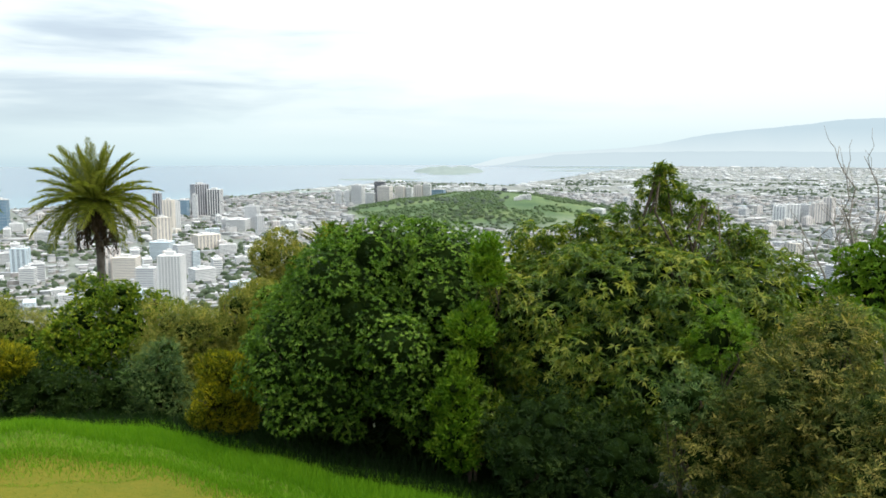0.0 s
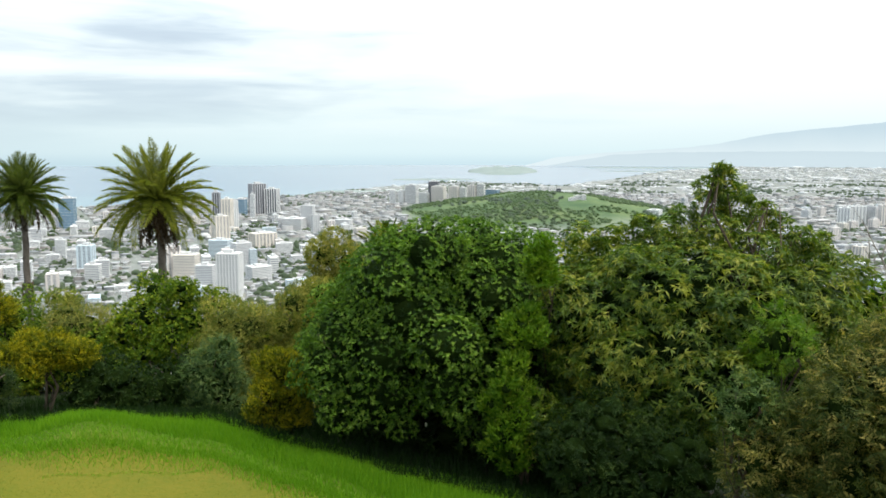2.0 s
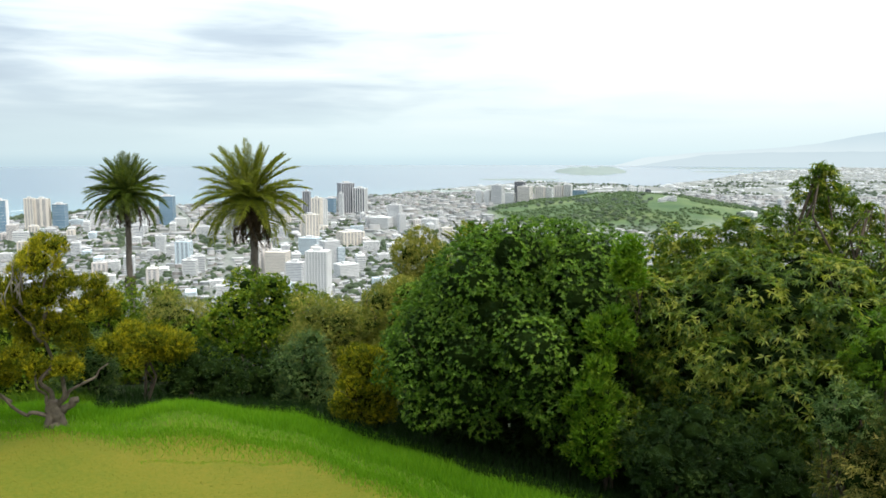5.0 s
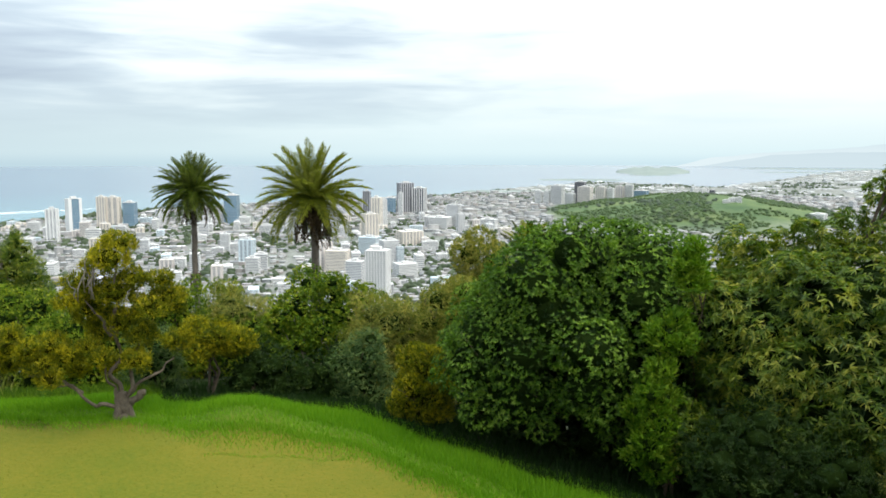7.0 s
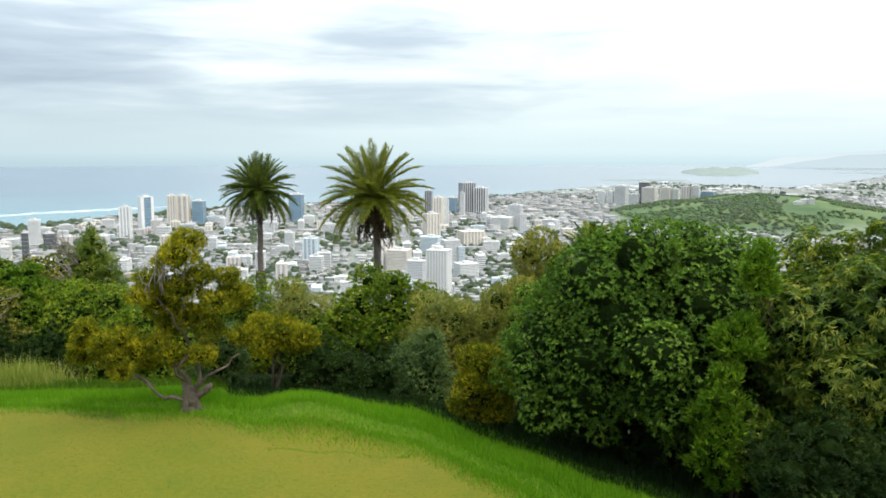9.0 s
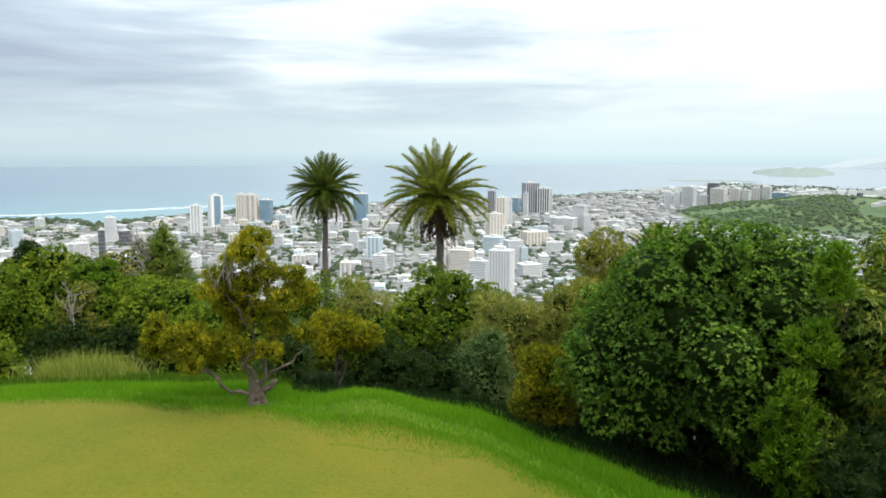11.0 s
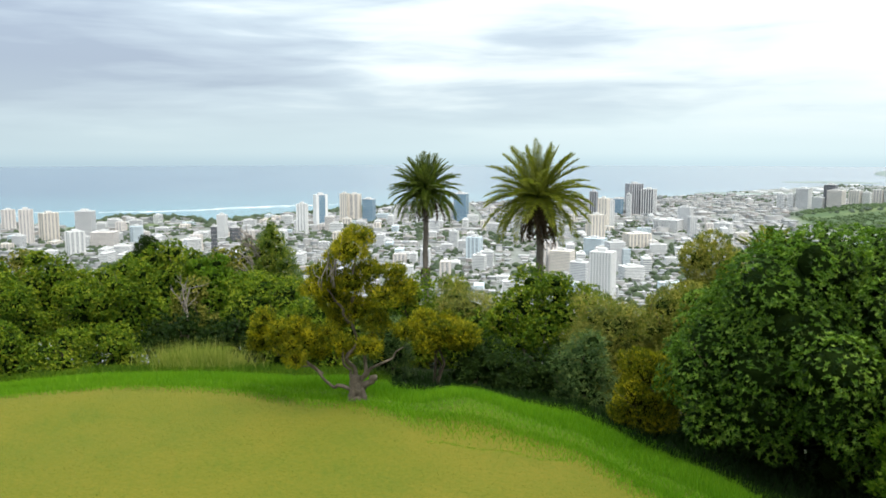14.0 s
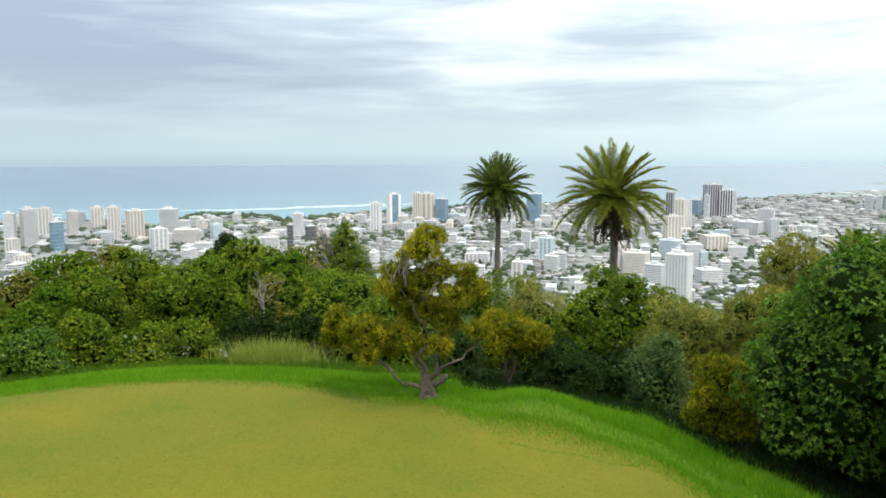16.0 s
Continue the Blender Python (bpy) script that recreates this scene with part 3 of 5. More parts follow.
SHRUBS = [
    # name, label, az, d, half width, top, base, material, leaf, style, density, seed, lobes
    ("lime_shrub", "bright lime-green upright shrub between darker bushes", 3.2, 16.6, 0.34, 4.65, 3.4, LEAF_LIME, (0.12, 0.04, 8), "tuft", 90, 21, 9),
    ("lime_shrub", "bright lime-green leafy shrub beside the round bush", 1.9, 16.5, 0.5, 3.25, 2.3, LEAF_LIME, (0.12, 0.04, 8), "tuft", 90, 22, 9),
    ("lime_shrub", "low lime-green shrub at the lawn's edge", 1.0, 16.2, 0.6, 2.4, -0.9, LEAF_LIME, (0.12, 0.04, 8), "tuft", 80, 23, 12),
    ("olive_bush", "mid-green leafy bush in front of the dark hollow", 2.6, 16.6, 0.9, 1.7, -0.4, LEAF_LONG, (0.13, 0.035, 8), "rosette", 50, 20, 12),
    # the next two take the dark leaf: the olive tree's shade as colour
    ("grey_shrub", "feathery shrub under the olive tree, shade put into its colour", 7.5, 15.6, 1.2, 2.0, -1.0, LEAF_DARK_AND_SHADE, (0.055, 0.018, 12), "spray", 80, 24, 16),
    ("grey_shrub", "dusky feathery shrub low in the shade", 12.6, 15.4, 1.3, 1.5, -1.0, LEAF_DARK_AND_SHADE, (0.055, 0.018, 12), "spray", 70, 25, 14),
    ("feathery_shrub", "tan and grey-green feathery shrub with drooping sprays", 20.0, 13.8, 1.0, 2.6, 0.0, LEAF_FEATHER, (0.085, 0.022, 12), "spray", 80, 26, 16),
    ("feathery_shrub", "tall feathery shrub with tan drooping leaf sprays", 25.5, 13.6, 1.25, 4.1, 0.4, LEAF_FEATHER, (0.085, 0.022, 12), "spray", 85, 27, 18),
    ("feathery_shrub", "tan feathery shrub leaning over the slope", 31.0, 12.6, 1.2, 3.4, 0.2, LEAF_FEATHER, (0.085, 0.022, 12), "spray", 70, 28, 16),
    ("grey_shrub", "grey-green feathery shrub in front of dark foliage", 17.6, 13.6, 0.55, 3.0, 1.7, LEAF_GREY, (0.055, 0.018, 12), "spray", 90, 29, 8),
    ("grey_shrub", "blue-green shrub low on the slope", 23.0, 13.2, 0.9, 1.5, -0.6, LEAF_GREY, (0.055, 0.018, 12), "spray", 80, 30, 12),
    ("fern_shrub", "light green ferny shrub among olive leaves", 19.4, 14.9, 0.5, 3.9, 2.4, LEAF_LIME, (0.06, 0.02, 12), "spray", 90, 31, 8),
    ("leafy_shrub", "bright green shrub with broad upright leaves", 29.0, 20.0, 1.15, 4.7, 1.5, LEAF_LIME, (0.14, 0.04, 8), "rosette", 55, 32, 14),
    ("leafy_shrub", "fresh green shrub below distant roofs", 24.4, 22.0, 1.1, 3.5, 0.5, LEAF_LIME, (0.14, 0.045, 8), "rosette", 45, 33, 12),
    ("leafy_shrub", "yellow-green shrub behind feathery sprays", 27.0, 16.5, 1.2, 3.7, 0.6, LEAF_LONG, (0.16, 0.034, 8), "droop", 50, 34, 12),
    ("dark_bush", "dark glossy bush filling between two larger ones", 6.2, 20.5, 2.4, 4.8, -1.0, LEAF_BRUSH, (0.11, 0.05, 8), "rosette", 50, 35, 18),
    # undergrowth whose leaf colour holds the shade below the crowns
    ("dark_bush", "dark low undergrowth at the lawn's edge", -3.0, 20.4, 1.9, 0.3, -1.8, LEAF_DARK_AND_SHADE, (0.14, 0.065, 7), "rosette", 40, 36, 12),
    ("dark_bush", "dark low undergrowth below the round bush", 1.2, 19.8, 1.8, 0.3, -1.7, LEAF_DARK_AND_SHADE, (0.14, 0.065, 7), "rosette", 40, 37, 12),
    ("dark_bush", "dark undergrowth in the shade of the round bush", -4.5, 21.0, 2.9, 1.2, -1.8, LEAF_DARK_AND_SHADE, (0.15, 0.07, 7), "rosette", 40, 301, 14),
    ("dark_bush", "dark undergrowth behind the round bush", 3.5, 20.0, 2.4, 1.2, -1.6, LEAF_DARK_AND_SHADE, (0.15, 0.07, 7), "rosette", 40, 302, 14),
    ("dark_bush", "dark undergrowth in the shade of the olive tree", 12.0, 19.6, 2.6, 1.0, -1.6, LEAF_DARK_AND_SHADE, (0.15, 0.07, 7), "rosette", 40, 303, 14),
    ("dark_bush", "dark low undergrowth in deep shade", -9.5, 22.0, 1.8, 0.3, -2.0, LEAF_DARK_AND_SHADE, (0.14, 0.065, 7), "rosette", 40, 38, 12),
    ("dark_bush", "dark undergrowth behind the tall grass", -49.0, 31.5, 1.6, 0.3, -2.0, LEAF_DARK_AND_SHADE, (0.15, 0.07, 7), "rosette", 30, 39, 12),
    ("dark_bush", "dark undergrowth behind the tall grass", -45.6, 31.0, 1.6, 0.3, -2.0, LEAF_DARK_AND_SHADE, (0.15, 0.07, 7), "rosette", 30, 40, 12),
    ("olive_bush", "olive-yellow rounded bush behind the round bush", -11.2, 30.0, 1.9, 3.5, -3.0, LEAF_TAN, (0.1, 0.03, 7), "tuft", 60, 41, 16),
    ("olive_bush", "olive bush beside the round bush", -13.4, 26.0, 1.5, 2.2, -2.5, LEAF_TAN, (0.09, 0.024, 7), "tuft", 50, 42, 16),
    ("brown_bush", "brownish-olive bush on the slope below the tower", -17.9, 27.0, 1.9, 1.5, -2.6, LEAF_TAN, (0.09, 0.022, 8), "spray", 48, 43, 20),
    ("grey_shrub", "grey-green soft bush at the lawn's rim", -20.0, 23.4, 0.95, 1.2, -1.6, LEAF_GREY, (0.06, 0.02, 12), "spray", 75, 44, 14),
    ("gold_shrub", "golden-olive shrub at the edge of the lawn", -15.7, 20.7, 0.9, 1.35, -1.3, LEAF_GOLD, (0.085, 0.026, 8), "tuft", 120, 45, 18),
    ("gold_shrub", "golden bush beside the small tree", -30.6, 24.8, 1.35, 1.6, 0.0, LEAF_GOLD, (0.085, 0.026, 8), "tuft", 120, 46, 9),
    # the next two bushes have their shade put into the leaf colour
    ("dark_bush", "dark shaded bush under the palm", -26.8, 25.0, 1.5, 0.6, -1.8, LEAF_DARK_AND_SHADE, (0.1, 0.03, 7), "rosette", 55, 47, 14),
    ("dark_bush", "dark bush in shade at the lawn's rim", -23.0, 24.6, 1.3, 0.4, -1.8, LEAF_DARK_AND_SHADE, (0.1, 0.03, 7), "rosette", 55, 48, 14),
    ("brown_bush", "dull olive bush below the far palm", -28.6, 36.0, 2.2, 0.6, -4.0, LEAF_TAN, (0.1, 0.028, 7), "spray", 40, 49, 16),
    ("green_bush", "green bush below the far palm", -33.2, 34.0, 2.2, 1.2, -3.8, LEAF_BRUSH, (0.12, 0.036, 7), "rosette", 40, 50, 16),
    ("green_bush", "fresh green rounded bush above the roofs", -29.3, 50.0, 1.35, -0.9, -6.0, LEAF_BRUSH, (0.14, 0.05, 7), "rosette", 34, 51, 10),
    ("green_bush", "low green bush below the white tower", -18.2, 40.0, 1.5, -1.2, -6.0, LEAF_BRUSH, (0.13, 0.045, 7), "rosette", 34, 52, 10),
    ("green_bush", "green bush below the white tower", -15.2, 38.0, 1.7, 0.0, -6.0, LEAF_BRUSH, (0.13, 0.045, 7), "rosette", 34, 53, 12),
    ("grey_shrub", "grey-green shrub behind the small tree", -34.4, 26.0, 1.1, 1.2, -1.6, LEAF_GREY, (0.07, 0.022, 10), "spray", 55, 54, 12),
    ("green_bush", "dark green bush behind the small tree", -38.5, 29.0, 1.8, 1.4, -2.0, LEAF_BRUSH, (0.12, 0.036, 7), "rosette", 42, 55, 16),
    ("green_bush", "mid-green bush behind the small tree", -42.0, 32.0, 2.0, 1.9, -2.6, LEAF_BRUSH, (0.12, 0.036, 7), "rosette", 40, 56, 16),
]
for s in SHRUBS:
    thin = (0.26 if s[0] == "dark_bush" else 0.55 if s[0] in ("grey_shrub", "green_bush") else 0.72) * (1.9 if s[3] > 22 else 1.0)
    bush(s[0], s[1], s[2], s[3], s[4], s[5], s[6], s[7], s[8], s[9], s[10] * thin, s[11], s[12], group="shrubs on the slope", limbs=1 if "fern" in s[0] or "lime" in s[0] else 3, back=2.2 if "lime" in s[0] else 0.0)

# the tree under the near palm, with pale limbs
bush("spreading_tree", "green spreading tree with pale limbs below the palm", -22.6, 30.0, 2.1, 2.45, -2.2, LEAF_BRUSH, (0.11, 0.05, 8), "rosette", 48, 61, category="tree", bark=DEADWOOD, limbs=9, core=0.6,
     lobes=lobes_in(np.random.default_rng(64), 2.5, 1.8, 0.1 - gz(at(-22.6, 30.0)), 2.2, 26, (0.22, 0.4), wild=(0.7, 1.12), fill=0.6))

# the belt of scrub along the south-east side, in three staggered rows
rngL = np.random.default_rng(77)
k = 0
for row, (d, top, step) in enumerate(((29.0, 0.9, 3.6), (34.0, 1.75, 3.5), (41.0, 1.9, 3.4), (50.0, 0.8, 3.6))):
    az = -70.0 + row * 1.3
    while az < -43.5:
        hw = d * math.tan(radians(step * 0.62)) * rngL.uniform(0.9, 1.15)
        lower = 0.0 if az > -62 else (-62 - az) * 0.06 * row
        tall = top + rngL.uniform(-0.35, 0.35) - lower
        if row == 0 and az > -51:
            tall -= 0.9
        mat = (LEAF_BRUSH, LEAF_BRUSH, LEAF_LIME, LEAF_BRUSH, LEAF_BRUSH, LEAF_ROUND, LEAF_TAN)[int(rngL.integers(0, 7))]
        if mat is LEAF_LIME and row == 0:
            mat = LEAF_BRUSH
        bush("scrub_bush", "green rounded scrub bush in a dense belt", az, d + rngL.uniform(-1, 1), hw, tall, tall - 3.4 - 0.9 * row, mat, ((0.09, 0.05, 6), (0.1, 0.058, 6), (0.125, 0.078, 6), (0.15, 0.095, 6))[row], "rosette", (74, 62, 40, 28)[row], 100 + k, 11, None, group="scrub belt")
        az += step * rngL.uniform(0.85, 1.15)
        k += 1
rngF = np.random.default_rng(78)
az = -41.5
while az < -9:
    d = rngF.uniform(31, 38)
    low_gap = -11.6 if -21 < az < -15 else -10.4
    tall = EYE + d * math.tan(radians(low_gap + rngF.uniform(-0.6, 0.5)))
    bush("slope_bush", "olive-green bush on the slope beyond the lawn", az, d, rngF.uniform(1.3, 2.0), tall, tall - 4.5, (LEAF_BRUSH, LEAF_TAN, LEAF_BRUSH, LEAF_GREY, LEAF_GOLD)[k % 5], (0.125, 0.062, 6), "rosette", 26, 200 + k, 10, group="slope bushes")
    az += rngF.uniform(2.0, 3.2)
    k += 1
bush("dark_tree", "small dark round-headed evergreen tree above the scrub", -50.7, 58.0, 1.1, 0.55, -3.0, LEAF_DARK_AND_SHADE, (0.13, 0.05, 7), "tuft", 60, 62, 12, category="tree")


def conical_tree():
    rng = np.random.default_rng(63)
    g = gz(at(-43.0, 46))
    lob = []
    for i in range(26):
        h = i / 25
        r = 2.3 * (1 - h) ** 0.7 + 0.2
        a = i * 2.4
        lob.append((np.array([0.5 + r * 0.42 * math.cos(a), r * 0.45 * math.sin(a), -2.4 - g + h * 4.6]), np.array([r * 0.5, r * 0.5, 0.5])))
    t = bush("conical_tree", "dark green conical tree with bare grey branches on one side", -43.0, 46.0, 1.5, 2.4, -2.4, LEAF_LONG, (0.11, 0.03, 7), "tuft", 50, 63, lobes=lob, category="tree", core=0.75, bark=BARK)
    for q in range(12):
        tb = Tubes()
        a = Vector((-0.15, -0.3, 2.4 - g - 3.6 + q * 0.22))
        b = a + Vector((-rng.uniform(0.5, 1.25), -0.5, rng.uniform(0.4, 1.5)))
        pts = wander(rng, a, b, 6, 0.07)
        tb.add(pts, [0.06, 0.05, 0.045, 0.035, 0.025, 0.012], 5, 2)
        for _ in range(3):
            o = pts[int(rng.integers(2, 5))]
            tb.add(wander(rng, o, o + Vector((-rng.uniform(0, 0.5), rng.uniform(-0.3, 0.3), rng.uniform(-0.2, 0.6))), 4, 0.1), [0.03, 0.025, 0.018, 0.008], 4)
        part("bare_branch", tb.mesh("bare_branch"), DEADWOOD, t, "pale bare branch")


conical_tree()


def dead_tree(az, d, top, seed, spread):
    rng = np.random.default_rng(seed)
    p = at(az, d)
    g = gz(p)
    t = thing("dead_tree", (p.x, p.y, g), "bare grey leafless tree with thin upright twigs", "tree", "dead trees", rz=-az)
    tb = Tubes()
    H = top - g

    def grow(o, way, length, w, depth):
        e = o + way * length
        pts = wander(rng, o, e, 5, 0.04)
        tb.add(pts, [w, w * 0.85, w * 0.7, w * 0.55, w * 0.35], 5)
        if depth:
            for q in range(4 if depth > 1 else 3):
                f = pts[1 + q % 4]
                nw = (way + Vector(rng.normal(0, spread, 3))).normalized()
                nw.z = abs(nw.z)
                grow(f, nw, length * rng.uniform(0.45, 0.7), w * 0.5, depth - 1)
    grow(Vector((0, 0, -0.2)), Vector((0.02, 0, 1)), H * 0.62, 0.07, 0)
    part("trunk", tb.mesh("trunk"), DEADWOOD, t)
    for o, way, length in ((0.56, (-0.1, 0, 1), 0.24), (0.55, (0.16, 0.1, 1), 0.22), (0.5, (-0.3, 0, 1), 0.2)):
        tb = Tubes()
        grow(Vector((0.02, 0, H * o)), Vector(way).normalized(), H * length, 0.035, 2)
        part("branch", tb.mesh("branch"), DEADWOOD, t)


dead_tree(27.6, 22.0, 7.3, 71, 0.33)
dead_tree(25.8, 22.5, 6.1, 72, 0.4)
dead_tree(-48.3, 33.0, 2.0, 73, 0.6)


# the small golden tree on the lawn
def golden_tree():
    rng = np.random.default_rng(81)
    az, d = -36.5, 21.0
    p = at(az, d)
    g = gz(p)
    t = thing("wattle_tree", (p.x, p.y, g), "small spreading tree with golden-olive fine foliage and knotted trunk", "tree", rz=-az)
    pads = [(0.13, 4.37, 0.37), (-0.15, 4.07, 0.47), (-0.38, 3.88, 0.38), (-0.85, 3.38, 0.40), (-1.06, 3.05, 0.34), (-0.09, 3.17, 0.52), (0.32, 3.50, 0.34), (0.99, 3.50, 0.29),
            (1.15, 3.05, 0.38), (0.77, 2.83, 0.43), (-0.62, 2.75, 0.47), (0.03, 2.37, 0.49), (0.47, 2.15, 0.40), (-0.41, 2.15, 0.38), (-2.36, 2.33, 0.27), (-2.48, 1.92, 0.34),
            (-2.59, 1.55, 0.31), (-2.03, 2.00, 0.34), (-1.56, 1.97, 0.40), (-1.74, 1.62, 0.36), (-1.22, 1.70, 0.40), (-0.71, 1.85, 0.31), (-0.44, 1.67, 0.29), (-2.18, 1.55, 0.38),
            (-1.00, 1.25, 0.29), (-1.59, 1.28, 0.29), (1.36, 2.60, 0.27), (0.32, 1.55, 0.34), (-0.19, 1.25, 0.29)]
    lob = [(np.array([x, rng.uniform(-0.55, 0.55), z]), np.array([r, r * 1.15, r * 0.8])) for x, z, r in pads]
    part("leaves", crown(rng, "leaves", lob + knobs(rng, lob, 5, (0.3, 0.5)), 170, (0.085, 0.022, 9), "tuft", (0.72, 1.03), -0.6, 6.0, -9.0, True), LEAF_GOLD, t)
    # added core lumps with the crown's inner shade in their colour
    part("shade_core", inner_mesh(rng, lob, 0.55), SHADE_CORE_GOLD, t)
    tb = Tubes()
    tb.add([(0, 0, -0.2), (0.0, 0, 0.0), (0.03, 0.02, 0.12), (0.02, 0.0, 0.3), (-0.05, 0, 0.45), (-0.02, 0, 0.66)], [0.3, 0.24, 0.17, 0.18, 0.16, 0.12], 12, 3)
    tb.add([(-0.2, -0.1, -0.1), (-0.12, -0.08, 0.2), (-0.08, -0.02, 0.6)], [0.12, 0.1, 0.07], 7)
    tb.add([(0.22, -0.12, -0.1), (0.14, -0.08, 0.18), (0.08, 0, 0.5)], [0.11, 0.09, 0.06], 7)
    part("trunk", tb.mesh("trunk"), BARK, t)
    ends = [((0.05, 0, 0.3), (0.52, -0.1, 0.62), 0.12, 0), ((-0.1, 0, 0.25), (-1.75, -0.2, 1.15), 0.07, 1), ((-0.05, 0, 0.5), (-0.25, 0.1, 2.6), 0.085, 1), ((0.05, 0, 0.5), (0.42, -0.1, 2.2), 0.075, 1),
            ((0.08, 0, 0.5), (1.25, 0.2, 1.35), 0.065, 1), ((-0.2, 0.05, 2.2), (0.05, -0.25, 4.2), 0.075, 1), ((-0.15, 0, 2.3), (1.05, 0.1, 3.3), 0.06, 1), ((-0.2, 0, 2.1), (-0.95, -0.1, 3.3), 0.06, 1),
            ((-0.9, -0.1, 0.75), (-2.4, 0.1, 1.7), 0.06, 1), ((-0.1, 0, 0.4), (-0.5, -0.3, 1.6), 0.06, 1)]
    for a, b, w, tip in ends:
        part("limb", Tubes().add(wander(rng, a, b, 7, 0.035), [w * 0.8 * (1 - (0.12 if tip else 0.03) * i) for i in range(7)], 8, 4).mesh("limb"), BARK, t)
    for q in range(8):
        a = Vector((rng.uniform(-0.9, -0.4), -0.3, rng.uniform(3.0, 3.5)))
        part("bare_twig", Tubes().add(wander(rng, a, a + Vector((rng.uniform(-0.25, 0.25), -0.1, rng.uniform(0.5, 1.1))), 5, 0.06), [0.02, 0.017, 0.014, 0.01, 0.005], 5).mesh("bare_twig"), DEADWOOD, t, "pale bare twig")


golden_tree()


# ---- palms ----
def frond_mesh(name, length, droop, leaflet, n, width, rng, ragged=0.1):
    """A feather leaf along +x that bends down, with leaflets on both sides."""
    pts = []
    for i in range(n + 1):
        s = i / n
        pts.append((length * (s - 0.18 * droop * s ** 3), 0.0, -length * droop * s ** 2.2 * 0.62))
    pts = np.array(pts)
    P, Wy, N = [], [], []
    L = []
    for i in range(1, n + 1):
        s = i / n
        tan = unit(pts[min(i + 1, n)] - pts[i - 1])
        for side in (-1, 1):
            for sub in (0.0, 0.5):
                P.append(pts[i - 1] * (1 - sub) + pts[i] * sub)
                Wy.append(tan * (0.75 + 0.5 * s) + np.array([0, side * (1.0 - 0.35 * s), 0.32]) + rng.normal(0, ragged, 3))
                N.append(np.array([0, 0, 1.0]))
                L.append(leaflet * (math.sin(math.pi * (0.16 + 0.78 * s)) ** 0.6) * rng.uniform(0.85, 1.1))
    L = np.array(L)
    lf = leaf_pieces(np.array(P), np.array(Wy), np.array(N), L, np.full(len(L), width), 0.12)
    rach = [(Vector(q), 0.028 * (1 - 0.8 * i / n)) for i, q in enumerate(pts)]
    v = [tuple(c) for c in lf.reshape(-1, 3)]
    f = []
    for i in range(len(lf)):
        f += [(4 * i, 4 * i + 1, 4 * i + 2), (4 * i, 4 * i + 2, 4 * i + 3)]
    tb = Tubes().add([q for q, _ in rach], [w for _, w in rach], 4)
    o = len(v)
    v += [tuple(q) for q in tb.v]
    f += [tuple(o + k for k in face) for face in tb.f]
    return mesh_of(name, v, f)


def palm(az, d, crown_z, reach, mat, seed, label, n_live, n_dead, trunk_w, lean, collar=False, leaflet=0.19):
    rng = np.random.default_rng(seed)
    p = at(az, d)
    g = gz(p)
    t = thing("date_palm", (p.x, p.y, g), label, "palm tree", "palms", rz=-az)
    H = crown_z - g
    pts, rad = [], []
    for i in range(41):
        s = i / 40
        pts.append((lean * (1 - s) ** 1.5 + 0.05 * math.sin(s * 9), 0.02 * math.sin(s * 7), -0.3 + (H + 0.3) * s))
        rad.append(trunk_w * (1.15 - 0.25 * s + (0.05 if i % 2 else 0.0)))
    part("trunk", Tubes().add(pts, rad, 10).mesh("trunk"), PALM_BARK, t)
    part("crown_base", Tubes().add([(0, 0, H - 1.0), (0, 0, H - 0.6), (0, 0, H - 0.15), (0, 0, H + 0.15)], [trunk_w * 0.95, trunk_w * 1.5, trunk_w * 1.6, trunk_w * 0.7], 12).mesh("crown_base"), BARK_DARK, t, "brown fibrous crown base")
    if collar:
        tb = Tubes()
        z0 = -3.0 - g
        for q in range(26):
            a = rng.uniform(0, 6.28)
            b = Vector((math.cos(a), math.sin(a), 0))
            zz = z0 + rng.uniform(-0.6, 0.6)
            tb.add([b * trunk_w * 0.8 + Vector((0, 0, zz)), b * trunk_w * 1.5 + Vector((0, 0, zz + 0.12)), b * trunk_w * 1.65 + Vector((0, 0, zz - 0.2))], [0.08, 0.1, 0.03], 5)
        part("bark_collar", tb.mesh("bark_collar"), BARK_DARK, t, "dark shaggy ring of old bark")
    live = [frond_mesh("frond", reach, b, reach * leaflet, 42, 0.026, rng, 0.16) for b in (0.12, 0.28, 0.45, 0.62, 0.8)]
    dead = [frond_mesh("dead_frond", reach * 0.95, b, reach * 0.13, 28, 0.07, rng, 0.35) for b in (0.75, 1.15)]
    for k in range(n_live):
        s = (k + 0.5) / n_live
        up = 86 - 106 * s ** 0.95 + rng.uniform(-6, 6)
        a = k * 137.5 + rng.uniform(-10, 10)
        me = live[min(4, int(s * 4.6 + rng.uniform(0, 0.8)))]
        ob = part("frond", me, mat, t)
        sc = rng.uniform(0.9, 1.06) * (0.93 + 0.07 * min(1, s * 2.5))
        ob.matrix_basis = pose(0, 0, H + 0.1 - 0.25 * s, 0, 0, a) @ pose(0.05, 0, 0, rng.uniform(-25, 25), -up, 0) @ Matrix.Scale(sc, 4)
    for k in range(n_dead):
        a = k * 137.5 + rng.uniform(-20, 20)
        ob = part("dead_frond", dead[k % 2], LEAF_DEAD, t, "brown hanging dead frond")
        ob.matrix_basis = pose(0, 0, H - 0.35, 0, 0, a) @ pose(trunk_w * 0.9, 0, 0, rng.uniform(-30, 30), rng.uniform(22, 74), 0) @ Matrix.Scale(rng.uniform(0.5, 0.85), 4)
    return t


